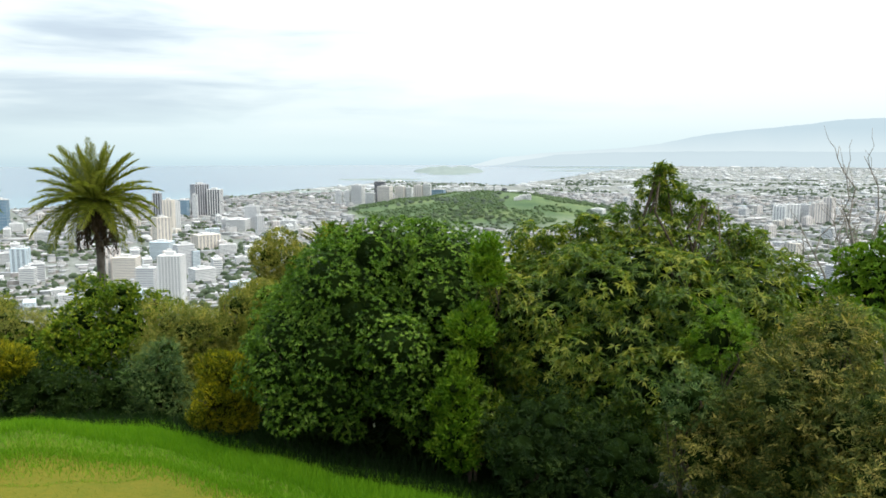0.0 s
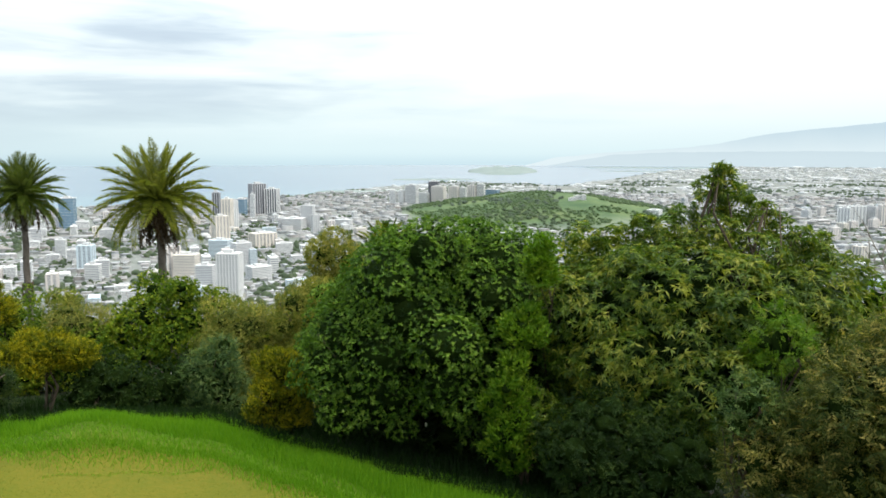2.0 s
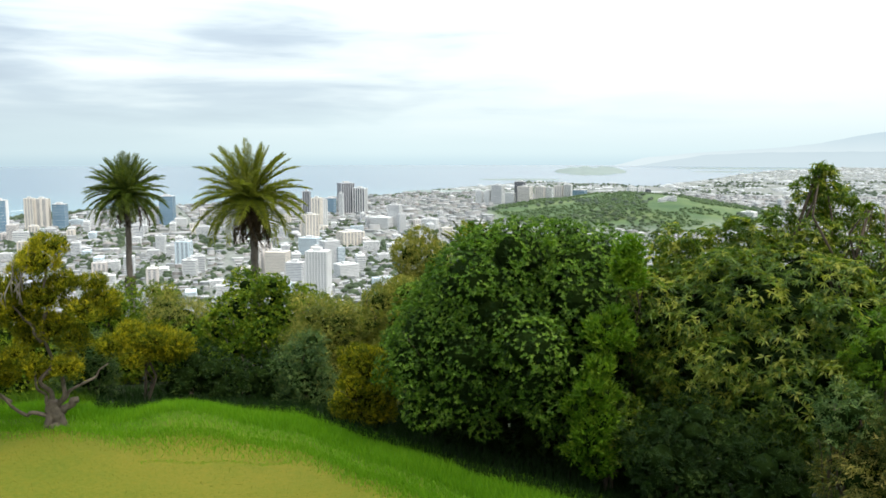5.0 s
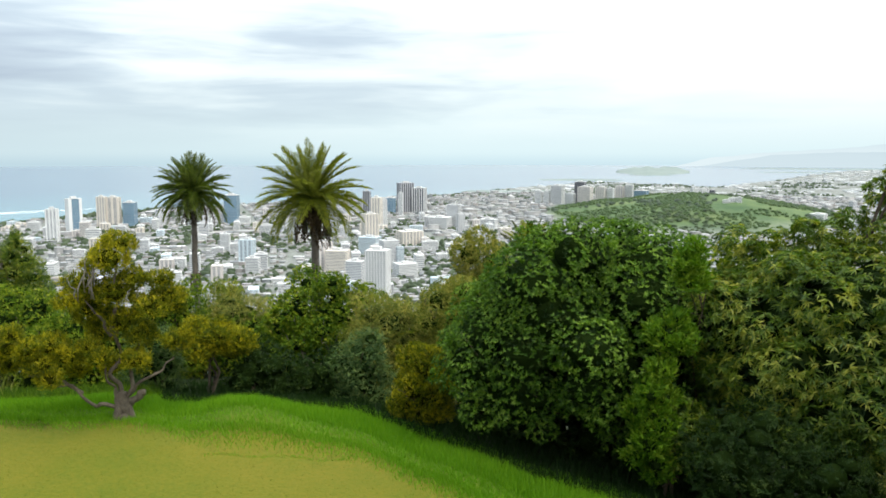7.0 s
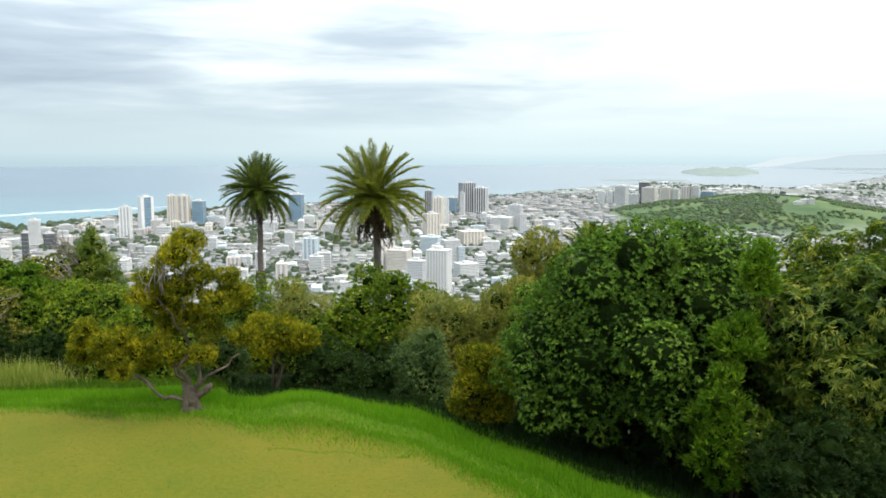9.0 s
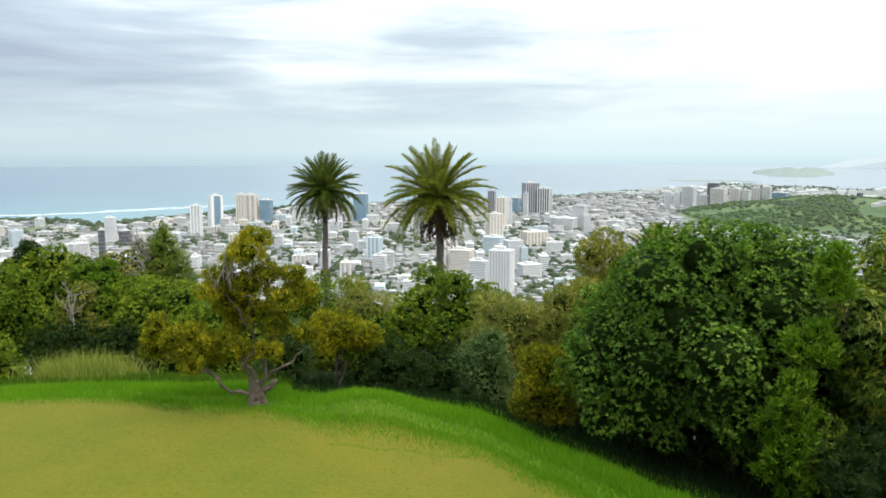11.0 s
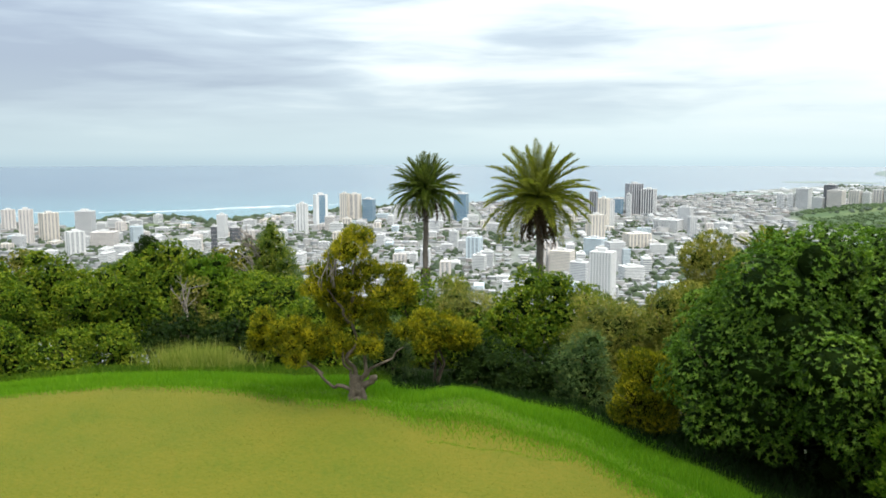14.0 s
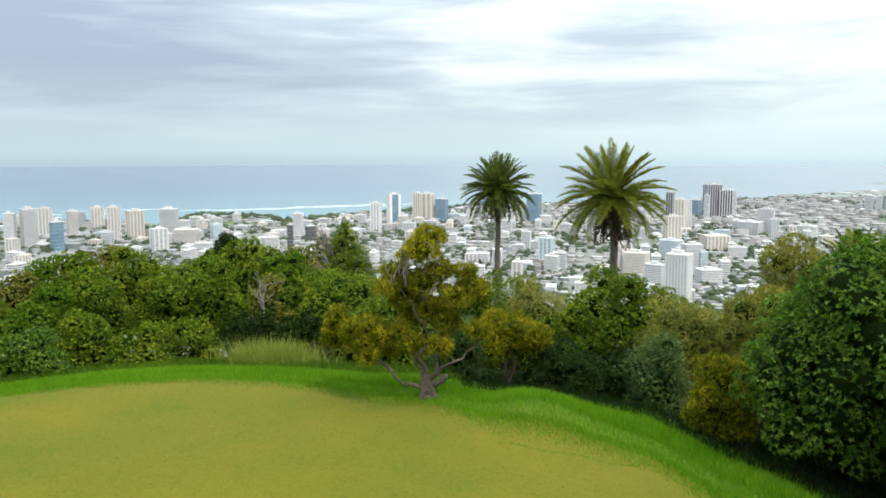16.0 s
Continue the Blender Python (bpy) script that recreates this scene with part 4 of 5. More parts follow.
palm(-23.45, 45.0, 3.95, 3.3, LEAF_PALM, 91, "tall date palm with yellow-green fronds and dead brown skirt", 68, 32, 0.2, 0.75)
palm(-31.5, 60.0, 3.5, 3.0, LEAF_PALM2, 92, "tall slender palm with dense dark green round head", 104, 20, 0.2, 0.15, True, 0.18)


def fan_palm():
    rng = np.random.default_rng(93)
    p = at(-7.9, 34.0)
    g = gz(p)
    t = thing("young_palm", (p.x, p.y, g), "yellow-green young palm top showing over the bush", "palm tree")
    H = 2.0 - g
    part("trunk", Tubes().add([(0, 0, -0.3), (0, 0, H * 0.5), (0, 0, H)], [0.22, 0.18, 0.16], 9).mesh("trunk"), PALM_BARK, t)
    live = [frond_mesh("frond", 1.7, b, 0.4, 20, 0.05, rng) for b in (0.15, 0.4)]
    for k in range(26):
        ob = part("frond", live[k % 2], LEAF_GOLD if k % 3 == 0 else LEAF_PALM, t)
        ob.matrix_basis = pose(0, 0, H, 0, 0, k * 137.5) @ pose(0.05, 0, 0, rng.uniform(-20, 20), -(82 - 3.2 * k), 0)


fan_palm()


# ---- grass ----
def blades(name, label, pts, height, width, mat, rng, lean=0.35):
    n = len(pts)
    z = ground_z(pts[:, 0], pts[:, 1])
    base = np.stack([pts[:, 0], pts[:, 1], z - 0.01], 1)
    a = rng.uniform(0, 6.28, n)
    side = np.stack([np.cos(a), np.sin(a), np.zeros(n)], 1) * (width * rng.uniform(0.7, 1.3, n))[:, None]
    h = (height * rng.uniform(0.5, 1.25, n))[:, None]
    tip = base + np.array([0, 0, 1.0]) * h + np.stack([rng.normal(0, lean, n), rng.normal(0, lean, n), np.zeros(n)], 1) * h
    me = tri_mesh(name, np.stack([base - side, base + side, tip], 1))
    me.materials.append(mat)
    tagged(new(name, me), label, "grass", kind="stuff")


def scatter(rng, n, az0, az1, s0, s1, bias=1.0):
    az = rng.uniform(az0, az1, n)
    s = s0 + (s1 - s0) * rng.random(n) ** bias
    r = rim(az) + s * np.interp(az, [-66, -45, -30, -10, 5], [0.5, 0.7, 1.05, 0.85, 0.65])
    a = np.radians(az)
    return np.stack([r * np.sin(a), r * np.cos(a)], 1)


rg = np.random.default_rng(31)
blades("long_grass", "bright green unmown grass along the lawn's rim", np.concatenate([scatter(rg, 115000, -70, 14, -2.3, 2.4, 0.9), scatter(rg, 25000, -70, 8, -3.6, -1.8, 0.4)]), 0.12, 0.008, GRASS, rg)
# this slope's grass has the bushes' shade put into its colour
blades("slope_grass", "rough grass below the rim, its dark green holding the bushes' shade", scatter(rg, 28000, -34, 30, 1.0, 9.0, 1.3), 0.28, 0.014, LEAF_DARK_AND_SHADE, rg, 0.4)
blades("scrub_grass", "rank green grass at the foot of the scrub", scatter(rg, 17000, -72, -34, 2.0, 7.0, 1.3), 0.24, 0.016, LEAF_BRUSH, rg, 0.4)
blades("rim_grass", "taller bright green grass tufts on the crest", scatter(rg, 40000, -70, 8, -0.9, 1.0), 0.2, 0.009, GRASS, rg, 0.3)
tp = rg.uniform(-1, 1, (150000, 2)) * np.array([16, 12]) + np.array([-9, 12])
rr, aa = np.hypot(tp[:, 0], tp[:, 1]), np.degrees(np.arctan2(tp[:, 0], tp[:, 1]))
tp = tp[(rr > 9) & (rr < rim(aa) - 2.0)]
blades("mown_grass", "short dry yellow-green mown lawn grass", tp, 0.03, 0.008, TURF, rg, 0.5)
fu = rg.random(900)
fa, fd = np.radians(-31.4 + 10.4 * fu), 17.3 - 0.7 * fu + 0.08 * np.sin(fu * 14) + rg.normal(0, 0.05, 900)
blades("grass_line", "thin dark green line of taller grass across the lawn", np.stack([fd * np.sin(fa), fd * np.cos(fa)], 1), 0.04, 0.006, GRASS, rg, 0.5)
sp_az = np.clip(rg.normal(-47.6, 1.5, 3600), -52, -43)
sp_d = 28.3 + rg.normal(0, 0.8, 3600)
blades("tall_grass", "tall straw-coloured wild grass before the scrub", np.stack([sp_d * np.sin(np.radians(sp_az)), sp_d * np.cos(np.radians(sp_az))], 1), 0.95 * (0.6 + 0.4 * np.sin(sp_az * 7.0) ** 2), 0.014, STRAW, rg, 0.3)


# ---- the city on the plain ----
def box(v, f, x0, x1, y0, y1, z0, z1):
    o = len(v)
    v += [(x0, y0, z0), (x1, y0, z0), (x1, y1, z0), (x0, y1, z0), (x0, y0, z1), (x1, y0, z1), (x1, y1, z1), (x0, y1, z1)]
    f += [tuple(o + k for k in q) for q in ((3, 2, 1, 0), (4, 5, 6, 7), (0, 1, 5, 4), (1, 2, 6, 5), (2, 3, 7, 6), (3, 0, 4, 7))]


def high_rise(w, dp, h, style, wall, rng, parent):
    """Glazed core with projecting slabs and piers in the wall's colour, a parapet and plant rooms."""
    glass = {"g": GLASS_BLUE, "d": GLASS_DARK, "p": GLASS_DARK}.get(style, GLASS_GREY)
    a, b = w / 2, dp / 2
    v, f = [], []
    box(v, f, -a, a, -b, b, -2, h)
    part("glazing", mesh_of("glazing", v, f), glass, parent)
    v, f = [], []
    fl = 1.05
    e = 0.02 * w + 0.08
    n = max(3, int(h / fl))
    if style in ("h", "grid", "v"):
        t = 0.56 if style == "h" else 0.42 if style == "v" else 0.52
        for i in range(n + 1):
            z = h * i / n
            ee = e if style != "v" else e * 0.4
            box(v, f, -a - ee, a + ee, -b - ee, b + ee, z - t * fl * 0.5, z + t * fl * 0.5)
    if style in ("v", "p", "grid"):
        m = max(3, int(w / (1.6 if style == "grid" else 3.2)))
        for side, half, other in ((0, a, b), (1, b, a)):
            q = max(2, int(m * half / a))
            for i in range(q + 1):
                c = -half + 2 * half * i / q
                t = half / q * (0.4 if style == "v" else 0.34)
                for s in (-1, 1):
                    if side == 0:
                        box(v, f, c - t, c + t, s * other - e if s < 0 else other, -other if s < 0 else other + e, -2, h + 0.3)
                    else:
                        box(v, f, -other - e if s < 0 else other, -other if s < 0 else other + e, c - t, c + t, -2, h + 0.3)
    if style in ("g", "d"):
        for i in range(0, n + 1, 3):
            z = h * i / n
            box(v, f, -a - 0.05, a + 0.05, -b - 0.05, b + 0.05, z - 0.06, z + 0.06)
        if style == "g" and wall == 0:
            box(v, f, -a - 0.3, -a * 0.55, -b - 0.15, b + 0.15, -2, h + 0.6)
            box(v, f, a * 0.6, a + 0.3, -b - 0.15, b + 0.15, -2, h + 0.6)
    part("facade", mesh_of("facade", v, f), WALLS[wall], parent, kind="stuff")
    v, f = [], []
    box(v, f, -a - e, a + e, -b - e, b + e, h + 0.02, h + 0.5)
    roof = part("roof", mesh_of("roof", v, f), WALLS[wall] if style not in ("g", "d") else ROOF, parent)
    v, f = [], []
    box(v, f, -a * 0.45, a * 0.35, -b * 0.5, b * 0.4, h + 0.5, h + 1.6 + 0.03 * h)
    if rng.random() < 0.5:
        box(v, f, a * 0.45, a * 0.75, -b * 0.3, b * 0.3, h + 0.5, h + 1.2)
    part("plant_room", mesh_of("plant_room", v, f), ROOF, roof)


STYLE_WORDS = {"h": "banded floors", "v": "vertical piers", "p": "dark windows between tall piers", "grid": "balconies all over", "g": "blue glass walls", "d": "dark glass walls"}
WALL_WORDS = ("white", "cream", "grey", "rose-brown", "pale blue", "dark grey")

# azimuth, distance, width, roof height, style, wall
WAIKIKI_SIDE = [(-63.85, 825, 10.5, -49.9, 'h', 0), (-62.78, 826, 15.6, -46.4, 'h', 2), (-61.83, 959, 13.5, -54.8, 'v', 3), (-61.21, 787, 12.2, -56.0, 'g', 4),
    (-60.28, 915, 12.0, -55.7, 'h', 3), (-59.68, 1033, 7.9, -65.3, 'v', 5), (-58.74, 1026, 14.1, -59.4, 'v', 3), (-57.76, 853, 11.6, -48.7, 'v', 3),
    (-56.47, 878, 17.8, -54.3, 'v', 1), (-54.31, 844, 18.7, -51.1, 'h', 2), (-54.99, 748, 15.0, -61.6, 'v', 0), (-53.20, 798, 24.6, -67.5, 'h', 3),
    (-51.23, 835, 12.1, -66.6, 'h', 4), (-52.12, 723, 15.8, -72.7, 'h', 0)]
SHORE = [(-46.23, 697, 5.5, -56.4, 'd', 2), (-45.66, 843, 10.8, -58.0, 'h', 0), (-44.80, 809, 11.5, -67.9, 'd', 2), (-40.20, 872, 12.2, -50.1, 'v', 0),
    (-38.92, 942, 17.2, -44.2, 'g', 0), (-38.28, 895, 11.3, -66.1, 'h', 3), (-37.23, 1016, 11.4, -46.9, 'v', 1), (-36.51, 1016, 15.6, -47.6, 'v', 1),
    (-35.50, 1016, 17.0, -54.0, 'g', 2), (-33.53, 992, 13.9, -61.6, 'h', 0), (-28.93, 1014, 20.0, -47.2, 'g', 2), (-27.78, 654, 8.3, -63.2, 'h', 4),
    (-29.43, 732, 9.3, -66.5, 'h', 0), (-47.66, 709, 15.2, -67.8, 'h', 0), (-48.81, 720, 13.5, -71.1, 'h', 2)]
MIDTOWN = [(-19.60, 998, 10.4, -43.0, 'p', 5), (-18.89, 925, 12.3, -46.9, 'v', 1), (-18.42, 949, 8.4, -50.3, 'v', 0), (-19.40, 795, 16.5, -55.5, 'v', 1),
    (-17.95, 1122, 16.5, -58.6, 'g', 2), (-16.85, 1154, 24.5, -39.3, 'p', 5), (-15.85, 1148, 21.7, -46.2, 'p', 0), (-17.19, 1099, 7.2, -50.9, 'h', 0),
    (-13.40, 925, 17.3, -55.3, 'h', 2), (-12.91, 862, 8.7, -61.2, 'v', 2), (-19.40, 702, 19.8, -68.4, 'h', 4), (-18.05, 612, 15.3, -61.4, 'h', 2),
    (-17.28, 610, 6.7, -66.3, 'h', 4), (-16.90, 566, 17.4, -72.8, 'h', 0)]
NEAR = [(-18.85, 466, 15.2, -50.9, 'grid', 0), (-20.47, 523, 13.3, -65.0, 'h', 2), (-21.70, 583, 18.4, -65.1, 'h', 1), (-22.64, 587, 11.6, -59.4, 'v', 3),
    (-27.98, 647, 12.8, -63.0, 'v', 4), (-27.61, 586, 11.1, -69.5, 'h', 0), (-16.56, 755, 25.3, -68.7, 'v', 1), (-24.71, 867, 17.3, -65.8, 'h', 0),
    (-14.35, 916, 26.4, -68.8, 'h', 0), (-10.90, 891, 20.3, -68.9, 'h', 0), (-9.74, 814, 13.9, -71.2, 'h', 1)]
DOWNTOWN = [(-7.38, 1321, 13.0, -58.7, 'h', 0), (-6.79, 1319, 11.1, -58.7, 'h', 0), (-6.03, 1317, 22.2, -49.6, 'h', 2), (-5.16, 1238, 17.4, -58.3, 'h', 2),
    (-4.48, 1262, 19.5, -41.2, 'd', 5), (-4.13, 1236, 24.3, -48.0, 'h', 3), (-3.04, 1339, 17.8, -52.6, 'v', 3), (-2.40, 1338, 13.1, -54.5, 'h', 0),
    (-1.76, 1367, 15.3, -52.0, 'v', 3), (-1.12, 1366, 15.3, -50.1, 'h', 0), (-0.32, 1396, 27.3, -60.1, 'g', 4), (3.28, 1497, 17.8, -59.6, 'v', 0),
    (3.84, 1498, 14.7, -59.6, 'v', 0), (4.36, 1535, 10.8, -64.3, 'd', 2)]
VALLEY = [(22.87, 1068, 17.8, -61.1, 'v', 0), (23.48, 1073, 19.6, -59.0, 'v', 0), (24.29, 1080, 14.9, -59.0, 'h', 2), (25.12, 1070, 16.5, -56.7, 'v', 3),
    (25.71, 1076, 13.4, -49.9, 'v', 3), (10.96, 1069, 19.8, -69.2, 'h', 0)]
rngT = np.random.default_rng(40)
for group, rows in (("towers by the beach", WAIKIKI_SIDE), ("towers along the shore", SHORE), ("midtown towers", MIDTOWN), ("near towers", NEAR), ("downtown towers", DOWNTOWN), ("valley towers", VALLEY)):
    for az, d, w, top, style, wall in rows:
        p = at(az, d)
        g = gz(p)
        t = thing("high_rise", (p.x, p.y, g), "%s apartment tower with %s" % (WALL_WORDS[wall], STYLE_WORDS[style]), "tower", group, rz=-az + float(rngT.choice([-22, -18, 24])))
        turn = 0.8
        high_rise(w * turn, w * turn * rngT.uniform(0.6, 0.85), max(3.0, top - g - 0.5), style, wall, rngT, t)

# blocks of middling height: a few kinds, set out again and again
kinds = []
rngK = np.random.default_rng(41)
for i in range(10):
    wall = (0, 0, 1, 2, 0, 3, 4, 0, 1, 2)[i]
    style = "hhvhhvhhvh"[i]
    t = thing("apartment_block", (0, 0, 0), "%s mid-rise block with %s" % (WALL_WORDS[wall], STYLE_WORDS[style]), "building", "mid-rise blocks")
    high_rise(rngK.uniform(7, 14), rngK.uniform(5, 7), rngK.uniform(4, 11), style, wall, rngK, t)
    kinds.append(t)
for i in range(290):
    while True:
        az = rngK.uniform(-66, -2) if i < 230 else rngK.uniform(9, 31)
        d = math.sqrt(rngK.uniform(480 ** 2, (1080 if i < 230 else 1500) ** 2))
        if d < coast(az) - 60 and not (-10 < az < 12 and 850 < d < 1500):
            break
    p = at(az, d)
    m = pose(p.x, p.y, gz(p), 0, 0, 25 + 90 * int(rngK.integers(0, 2))) @ Matrix.Diagonal((1, 1, float(rngK.uniform(0.6, 1.3)), 1))
    if i < len(kinds):
        kinds[i].matrix_basis = m
    else:
        copy_thing(kinds[i % len(kinds)], m)


# white memorial buildings on the crater's flank
for k, (az, d, w, dp, h) in enumerate(((5.3, 1075, 9, 5, 3.2), (5.75, 1082, 12, 5, 4.6), (6.1, 1078, 6, 5, 6.0))):
    p = at(az, d)
    t = thing("hill_building", (p.x, p.y, gz(p)), "low white building on the green hillside", "building", "hill buildings", rz=-az + 8)
    high_rise(w, dp, h, "h", 0, rngK, t)


def in_crater(x, y):
    return ((x - 58.0) / 168.0) ** 2 + ((y - 1180.0) / 250.0) ** 2 < 1.25


def lots(rng, az0, az1, d0, d1, pitch, turn=25.0, skip=0.12):
    """House lots on a street grid, every fourth row left open for a street."""
    c, s = math.cos(radians(turn)), math.sin(radians(turn))
    n = int(2 * d1 / pitch)
    i, j = np.meshgrid(np.arange(-n // 2, n // 2), np.arange(-n // 2, n // 2), indexing="ij")
    i, j = i.ravel(), j.ravel()
    ok = (i % 7 != 0) & (j % 4 != 0) & (rng.random(len(i)) > skip)
    u, w = i[ok] * pitch + rng.normal(0, pitch * 0.1, ok.sum()), j[ok] * pitch + rng.normal(0, pitch * 0.1, ok.sum())
    x, y = u * c - w * s, u * s + w * c
    r, az = np.hypot(x, y), np.degrees(np.arctan2(x, y))
    ok = (r > d0) & (r < np.minimum(d1, coast(az) - 35)) & (az > az0) & (az < az1) & ~in_crater(x, y) & (ground_z(x, y) < CITY + 3)
    return x[ok], y[ok]


def houses(name, label, x, y, rng, size, tall, turn=25.0, mat=TOWN):
    """Many small buildings in one mesh: walls, and a flat or hipped roof with eaves."""
    n = len(x)
    g = ground_z(x, y)
    a = np.radians(turn + 90 * (rng.random(n) < 0.25) + rng.normal(0, 3, n))
    big = np.where(rng.random(n) < 0.12, 1.7, 1.0)
    hx, hy = big * size * rng.uniform(0.24, 0.62, n), big * size * rng.uniform(0.16, 0.36, n)
    h = tall * rng.uniform(0.5, 1.3, n) * np.where(rng.random(n) < 0.14, 2.2, 1)
    hip = np.where(rng.random(n) < 0.12, 0.35 * np.minimum(hx, hy) * 2 * 0.6, 0.02)
    top = np.where(hip > 0.05, 0.35, 0.97)

    def ring(sx, sy, z):
        out = []
        for ux, uy in ((-1, -1), (1, -1), (1, 1), (-1, 1)):
            X, Y = ux * hx * sx, uy * hy * sy
            out.append(np.stack([x + X * np.cos(a) - Y * np.sin(a), y + X * np.sin(a) + Y * np.cos(a), z], 1))
        return np.stack(out, 1)
    V = np.concatenate([ring(0.97, 0.97, g - 1.5), ring(0.97, 0.97, g + h), ring(1.0, 1.0, g + h), ring(top, top, g + h + hip)], 1)
    F = []
    base = np.arange(n)[:, None] * 16
    for lo in (0, 4, 8):
        # wall and roof are separate shells, each with its own tone
        if lo == 4:
            continue
        for k in range(4):
            k2 = (k + 1) % 4
            F.append(np.concatenate([base + lo + k, base + lo + k2, base + lo + 4 + k2, base + lo + 4 + k], 1))
    F.append(base + np.array([[12, 13, 14, 15]]))
    F.append(base + np.array([[11, 10, 9, 8]]))
    F = np.stack(F, 1).reshape(-1, 4)
    me = bpy.data.meshes.new(name)
    me.vertices.add(n * 16)
    me.vertices.foreach_set("co", V.reshape(-1).astype(np.float32))
    me.loops.add(F.size)
    me.loops.foreach_set("vertex_index", F.reshape(-1).astype(np.int32))
    me.polygons.add(len(F))
    me.polygons.foreach_set("loop_start", np.arange(0, F.size, 4, dtype=np.int32))
    me.polygons.foreach_set("loop_total", np.full(len(F), 4, dtype=np.int32))
    me.update(calc_edges=True)
    me.materials.append(mat)
    tagged(new(name, me), label, "houses", kind="stuff")


rngH = np.random.default_rng(42)
x, y = lots(rngH, -70, 36, 380, 760, 7.2, 25.0, 0.22)
houses("town_houses", "densely packed pale houses and low buildings", x, y, rngH, 6.8, 1.6)
x, y = lots(rngH, -70, 36, 760, 1700, 11.5, 32.0, 0.2)
houses("town_blocks", "white and grey low buildings on the coastal plain", x, y, rngH, 11.5, 2.1, 32.0)
x, y = lots(rngH, -16, 36, 1700, 4700, 27, 12.0, 0.5)
houses("harbour_sheds", "wide white sheds and warehouses near the harbour", x, y, rngH, 24, 1.7, 12.0, SHEDS)


def tree_clumps(name, label, x, y, rng, size, mat=CANOPY):
    """Far trees: uneven faceted clumps of foliage, each of several lumps."""
    n = len(x)
    g = ground_z(x, y)
    ico = np.array([(0, 0, 1)] + [(math.cos(k * 1.2566) * 0.9, math.sin(k * 1.2566) * 0.9, 0.35) for k in range(5)] + [(math.cos(k * 1.2566 + 0.6), math.sin(k * 1.2566 + 0.6), -0.4) for k in range(5)])
    tri = [(0, 1 + k, 1 + (k + 1) % 5) for k in range(5)] + [(1 + k, 6 + k, 1 + (k + 1) % 5) for k in range(5)] + [(1 + (k + 1) % 5, 6 + k, 6 + (k + 1) % 5) for k in range(5)]
    tri = np.array(tri)
    s = size * rng.uniform(0.55, 1.4, n)
    c = np.stack([x, y, g + s * 0.5], 1)
    V = c[:, None] + ico[None] * s[:, None, None] * rng.uniform(0.7, 1.25, (n, 11, 1)) * np.array([1, 1, 0.75])
    F = (np.arange(n)[:, None, None] * 11 + tri[None]).reshape(-1, 3)
    me = bpy.data.meshes.new(name)
    me.vertices.add(n * 11)
    me.vertices.foreach_set("co", V.reshape(-1).astype(np.float32))
    me.loops.add(F.size)
    me.loops.foreach_set("vertex_index", F.reshape(-1).astype(np.int32))
    me.polygons.add(len(F))
    me.polygons.foreach_set("loop_start", np.arange(0, F.size, 3, dtype=np.int32))
    me.polygons.foreach_set("loop_total", np.full(len(F), 3, dtype=np.int32))
    me.update(calc_edges=True)
    me.materials.append(mat)
    tagged(new(name, me), label, "trees", kind="stuff")


def sector(rng, n, az0, az1, d0, d1):
    az = rng.uniform(az0, az1, n)
    d = np.sqrt(rng.uniform(d0 ** 2, d1 ** 2, n))
    x, y = d * np.sin(np.radians(az)), d * np.cos(np.radians(az))
    ok = d < coast(az) - 20
    return x[ok], y[ok]


x, y = sector(rngH, 10500, -70, 36, 380, 1000)
clump = np.array([noise.noise(Vector((a * 0.012, b * 0.012, 3))) for a, b in zip(x, y)]) > -0.1
tree_clumps("street_trees", "dull green trees between the houses", x[clump], y[clump], rngH, 2.5)
x, y = sector(rngH, 16000, -66, 36, 1000, 2600)
clump = np.array([noise.noise(Vector((a * 0.006, b * 0.006, 7))) for a, b in zip(x, y)]) > 0.08
tree_clumps("far_trees", "hazy green trees on the far plain", x[clump], y[clump], rngH, 3.2, CANOPY_HAZED)
x, y = rngH.uniform(-150, 270, 9000), rngH.uniform(880, 1480, 9000)
ok = in_crater(x, y) & (np.array([noise.noise(Vector((a * 0.013, b * 0.013, 1))) for a, b in zip(x, y)]) > -0.05)
tree_clumps("hill_trees", "green scrub and trees covering the low crater", x[ok], y[ok], rngH, 1.9, CANOPY_HILL)
x, y = sector(rngH, 5000, -55, -30, 1000, 1330)
az, d = np.degrees(np.arctan2(x, y)), np.hypot(x, y)
ok = d > coast(az) - 62
tree_clumps("park_trees", "dark green trees of the shore park", x[ok], y[ok], rngH, 3.4)


# ---- surf, island, far coast and mountains ----
def ribbon(name, label, pts, widths, z, mat, category, rise=0.15):
    v, f = [], []
    for (az, d), w in zip(pts, widths):
        v += [tuple(at(az, d - w, z)), tuple(at(az, d, z + rise)), tuple(at(az, d + w, z))]
    for i in range(len(pts) - 1):
        for k in range(2):
            f.append((i * 3 + k, i * 3 + k + 1, i * 3 + 4 + k, i * 3 + 3 + k))
    me = mesh_of(name, v, f)
    me.materials.append(mat)
    return tagged(new(name, me), label, category, kind="structure")


FOAM = surface("sea_foam", (0.6, 0.68, 0.7), (0.9, 0.92, 0.92), 0.05, 0.8, 0.2, 0.6)
SAND = surface("far_land", (0.15, 0.19, 0.18), (0.22, 0.26, 0.24), 0.01, 0.9, 0.2, 0.1)
rngS = np.random.default_rng(44)
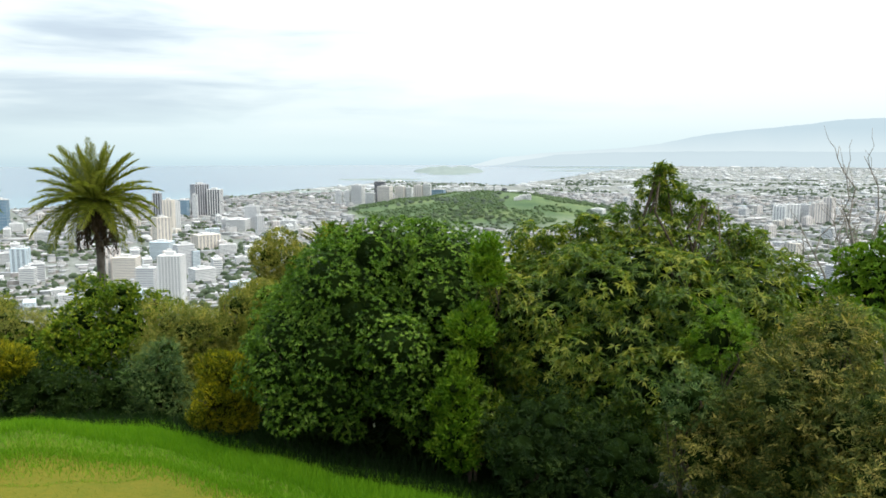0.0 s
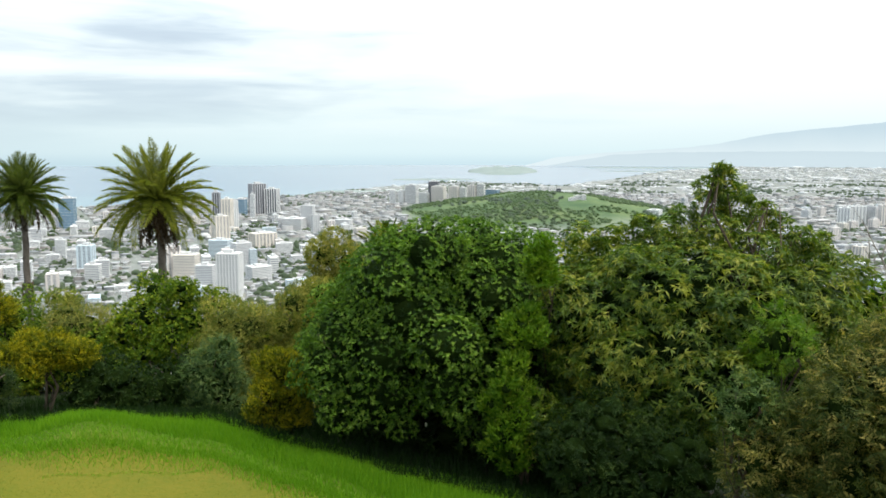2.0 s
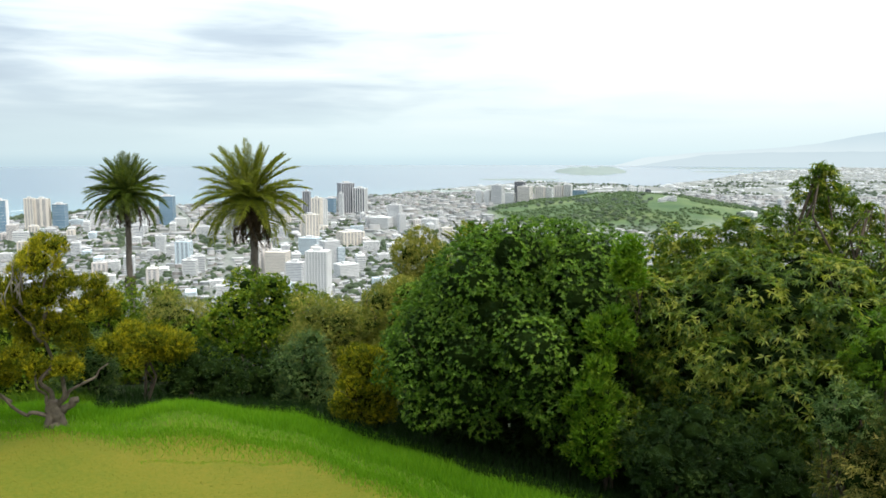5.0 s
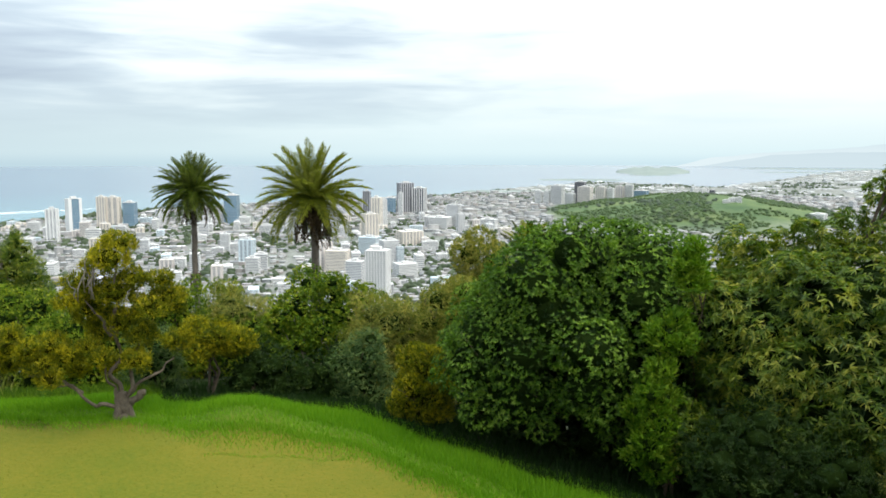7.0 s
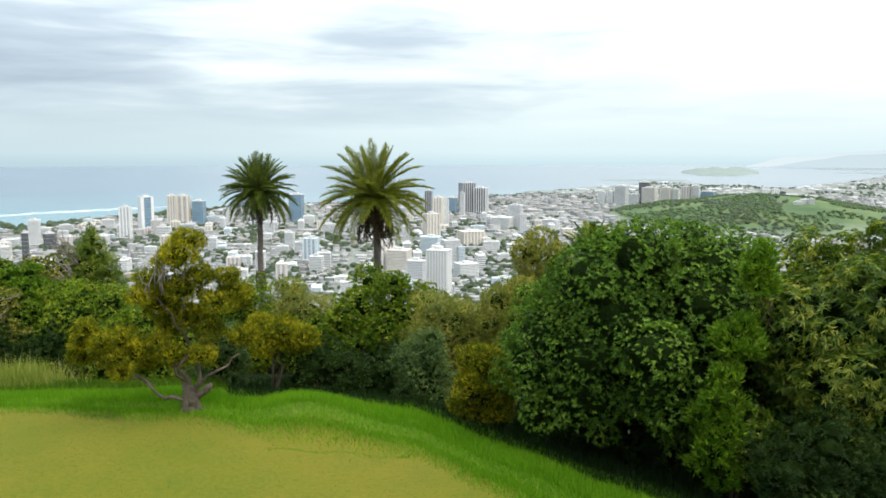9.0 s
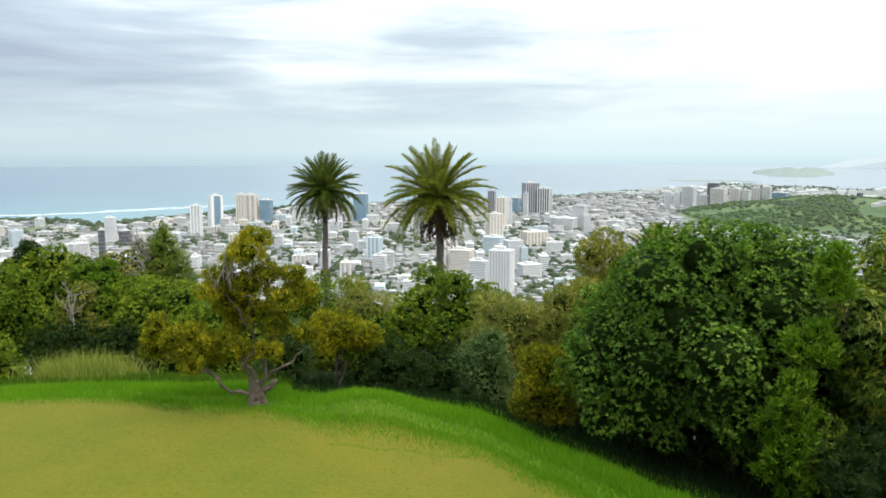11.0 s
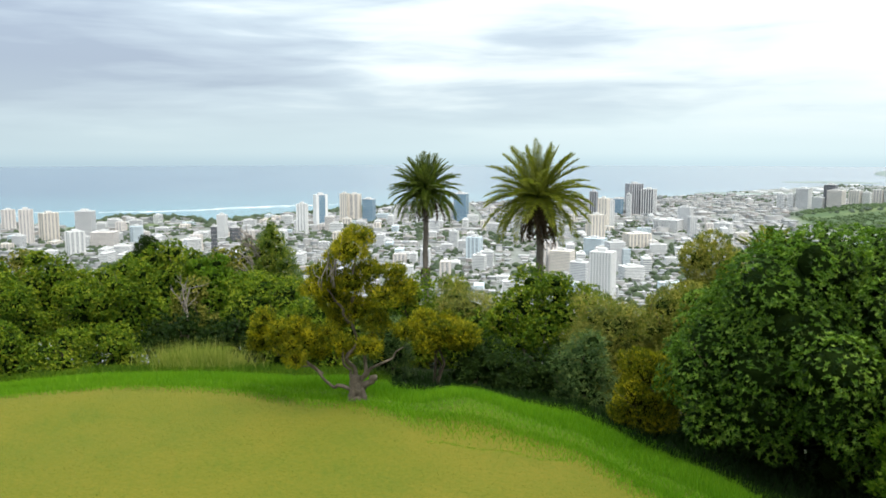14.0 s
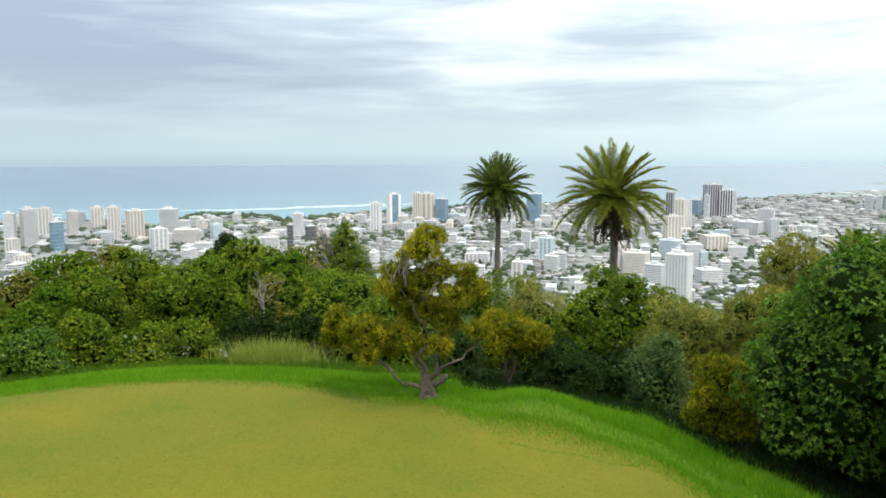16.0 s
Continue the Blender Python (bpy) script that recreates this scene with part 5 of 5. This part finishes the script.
for j in range(5):
    a0, a1 = ((-66, -57), (-51, -41), (-53.5, -38), (-46, -36), (-61, -54))[j]
    pts = [(a, float(np.interp(a, [-66, -50, -36], [1265, 1235, 1330])) + 16 * j + 14 * noise.noise(Vector((a * 0.35, j, 0)))) for a in np.linspace(a0, a1, 60)]
    ribbon("surf", "white broken surf line off the shore", pts, [max(0.15, 4.5 * noise.noise(Vector((a * 0.9, j * 3.0, 5))) + 2.2) for a, _ in pts], SEA + 0.1, FOAM, "surf")


def islet(az, d, half_az, depth, h, seed):
    v, f = [], []
    n, m = 48, 7
    for i in range(n + 1):
        u = -1 + 2 * i / n
        for k in range(m):
            w = -1 + 2 * k / (m - 1)
            e = max(0.0, 1 - u * u)
            zz = SEA - 0.5 + (h * e ** 0.5 * (1 - w * w) * (0.7 + 0.5 * noise.noise(Vector((u * 3, w, seed)))) + 0.6) * (1 if abs(u) < 1 else 0)
            v.append(tuple(at(az + half_az * u, d + depth * w * math.sqrt(e), zz)))
    for i in range(n):
        for k in range(m - 1):
            f.append((i * m + k, i * m + k + 1, (i + 1) * m + k + 1, (i + 1) * m + k))
    me = mesh_of("island", v, f, True)
    me.materials.append(SAND)
    tagged(new("island", me), "low hazy grey-green island beyond the harbour", "island", kind="structure")


islet(0.4, 3450, 2.5, 320, 30, 2)
islet(0.4, 3050, 1.6, 60, 4, 4)
islet(-9.6, 1760, 3.4, 60, 5, 6)
islet(9.5, 3600, 2.4, 60, 4, 8)
islet(11.0, 4300, 5.0, 120, 5, 9)
islet(-4.5, 2500, 3.0, 60, 4, 11)


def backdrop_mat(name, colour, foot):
    """Far land seen through miles of air: the haze is painted on as emission, paler at the foot."""
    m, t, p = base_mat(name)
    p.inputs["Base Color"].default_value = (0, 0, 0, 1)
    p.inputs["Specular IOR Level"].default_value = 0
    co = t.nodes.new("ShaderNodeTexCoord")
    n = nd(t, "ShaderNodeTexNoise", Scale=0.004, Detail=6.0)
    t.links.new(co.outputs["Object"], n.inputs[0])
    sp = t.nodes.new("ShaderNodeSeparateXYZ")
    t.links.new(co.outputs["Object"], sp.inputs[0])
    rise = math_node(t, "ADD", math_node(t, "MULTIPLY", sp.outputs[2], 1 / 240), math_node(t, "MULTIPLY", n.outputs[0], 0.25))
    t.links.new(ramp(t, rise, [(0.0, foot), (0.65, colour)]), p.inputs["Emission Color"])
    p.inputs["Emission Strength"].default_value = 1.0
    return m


def ridge(pts, d, mat, name="backdrop"):
    """A far range: a sloping face up to a crest whose height follows pts of (azimuth, elevation)."""
    azs = np.linspace(pts[0][0], pts[-1][0], 160)
    el = np.interp(azs, [p[0] for p in pts], [p[1] for p in pts])
    v, f = [], []
    for a, e in zip(azs, el):
        e = e + 0.05 * noise.noise(Vector((a * 0.8, 0, d * 0.01))) + 0.02 * noise.noise(Vector((a * 3.0, 2, d * 0.01)))
        for k in range(4):
            dd = d + (k - 3) * 40
            top = EYE + d * math.tan(radians(e))
            v.append(tuple(at(a, dd, SEA + (top - SEA) * k / 3)))
    for i in range(len(azs) - 1):
        for k in range(3):
            f.append((i * 4 + k, (i + 1) * 4 + k, (i + 1) * 4 + k + 1, i * 4 + k + 1))
    me = mesh_of(name, v, f, True)
    me.materials.append(mat)
    tagged(new(name, me), "pale blue hazy mountain range on the horizon", "mountains", kind="structure")


ridge([(2.0, -1.05), (4.0, -0.5), (8.0, -0.1), (12, 0.12), (15, 0.45), (17.9, 1.05), (20.5, 1.35), (23, 1.55), (26.3, 1.95), (29, 2.0), (34, 1.7), (42, 1.2)], 4900, backdrop_mat("far_mountain_haze", (0.60, 0.75, 0.83), (0.78, 0.9, 0.94)))
ridge([(3.0, -1.15), (5.0, -0.8), (8, -0.3), (12, -0.12), (20, -0.05), (30, -0.1), (42, -0.2)], 4800, backdrop_mat("far_shore_haze", (0.55, 0.68, 0.75), (0.66, 0.79, 0.85)))
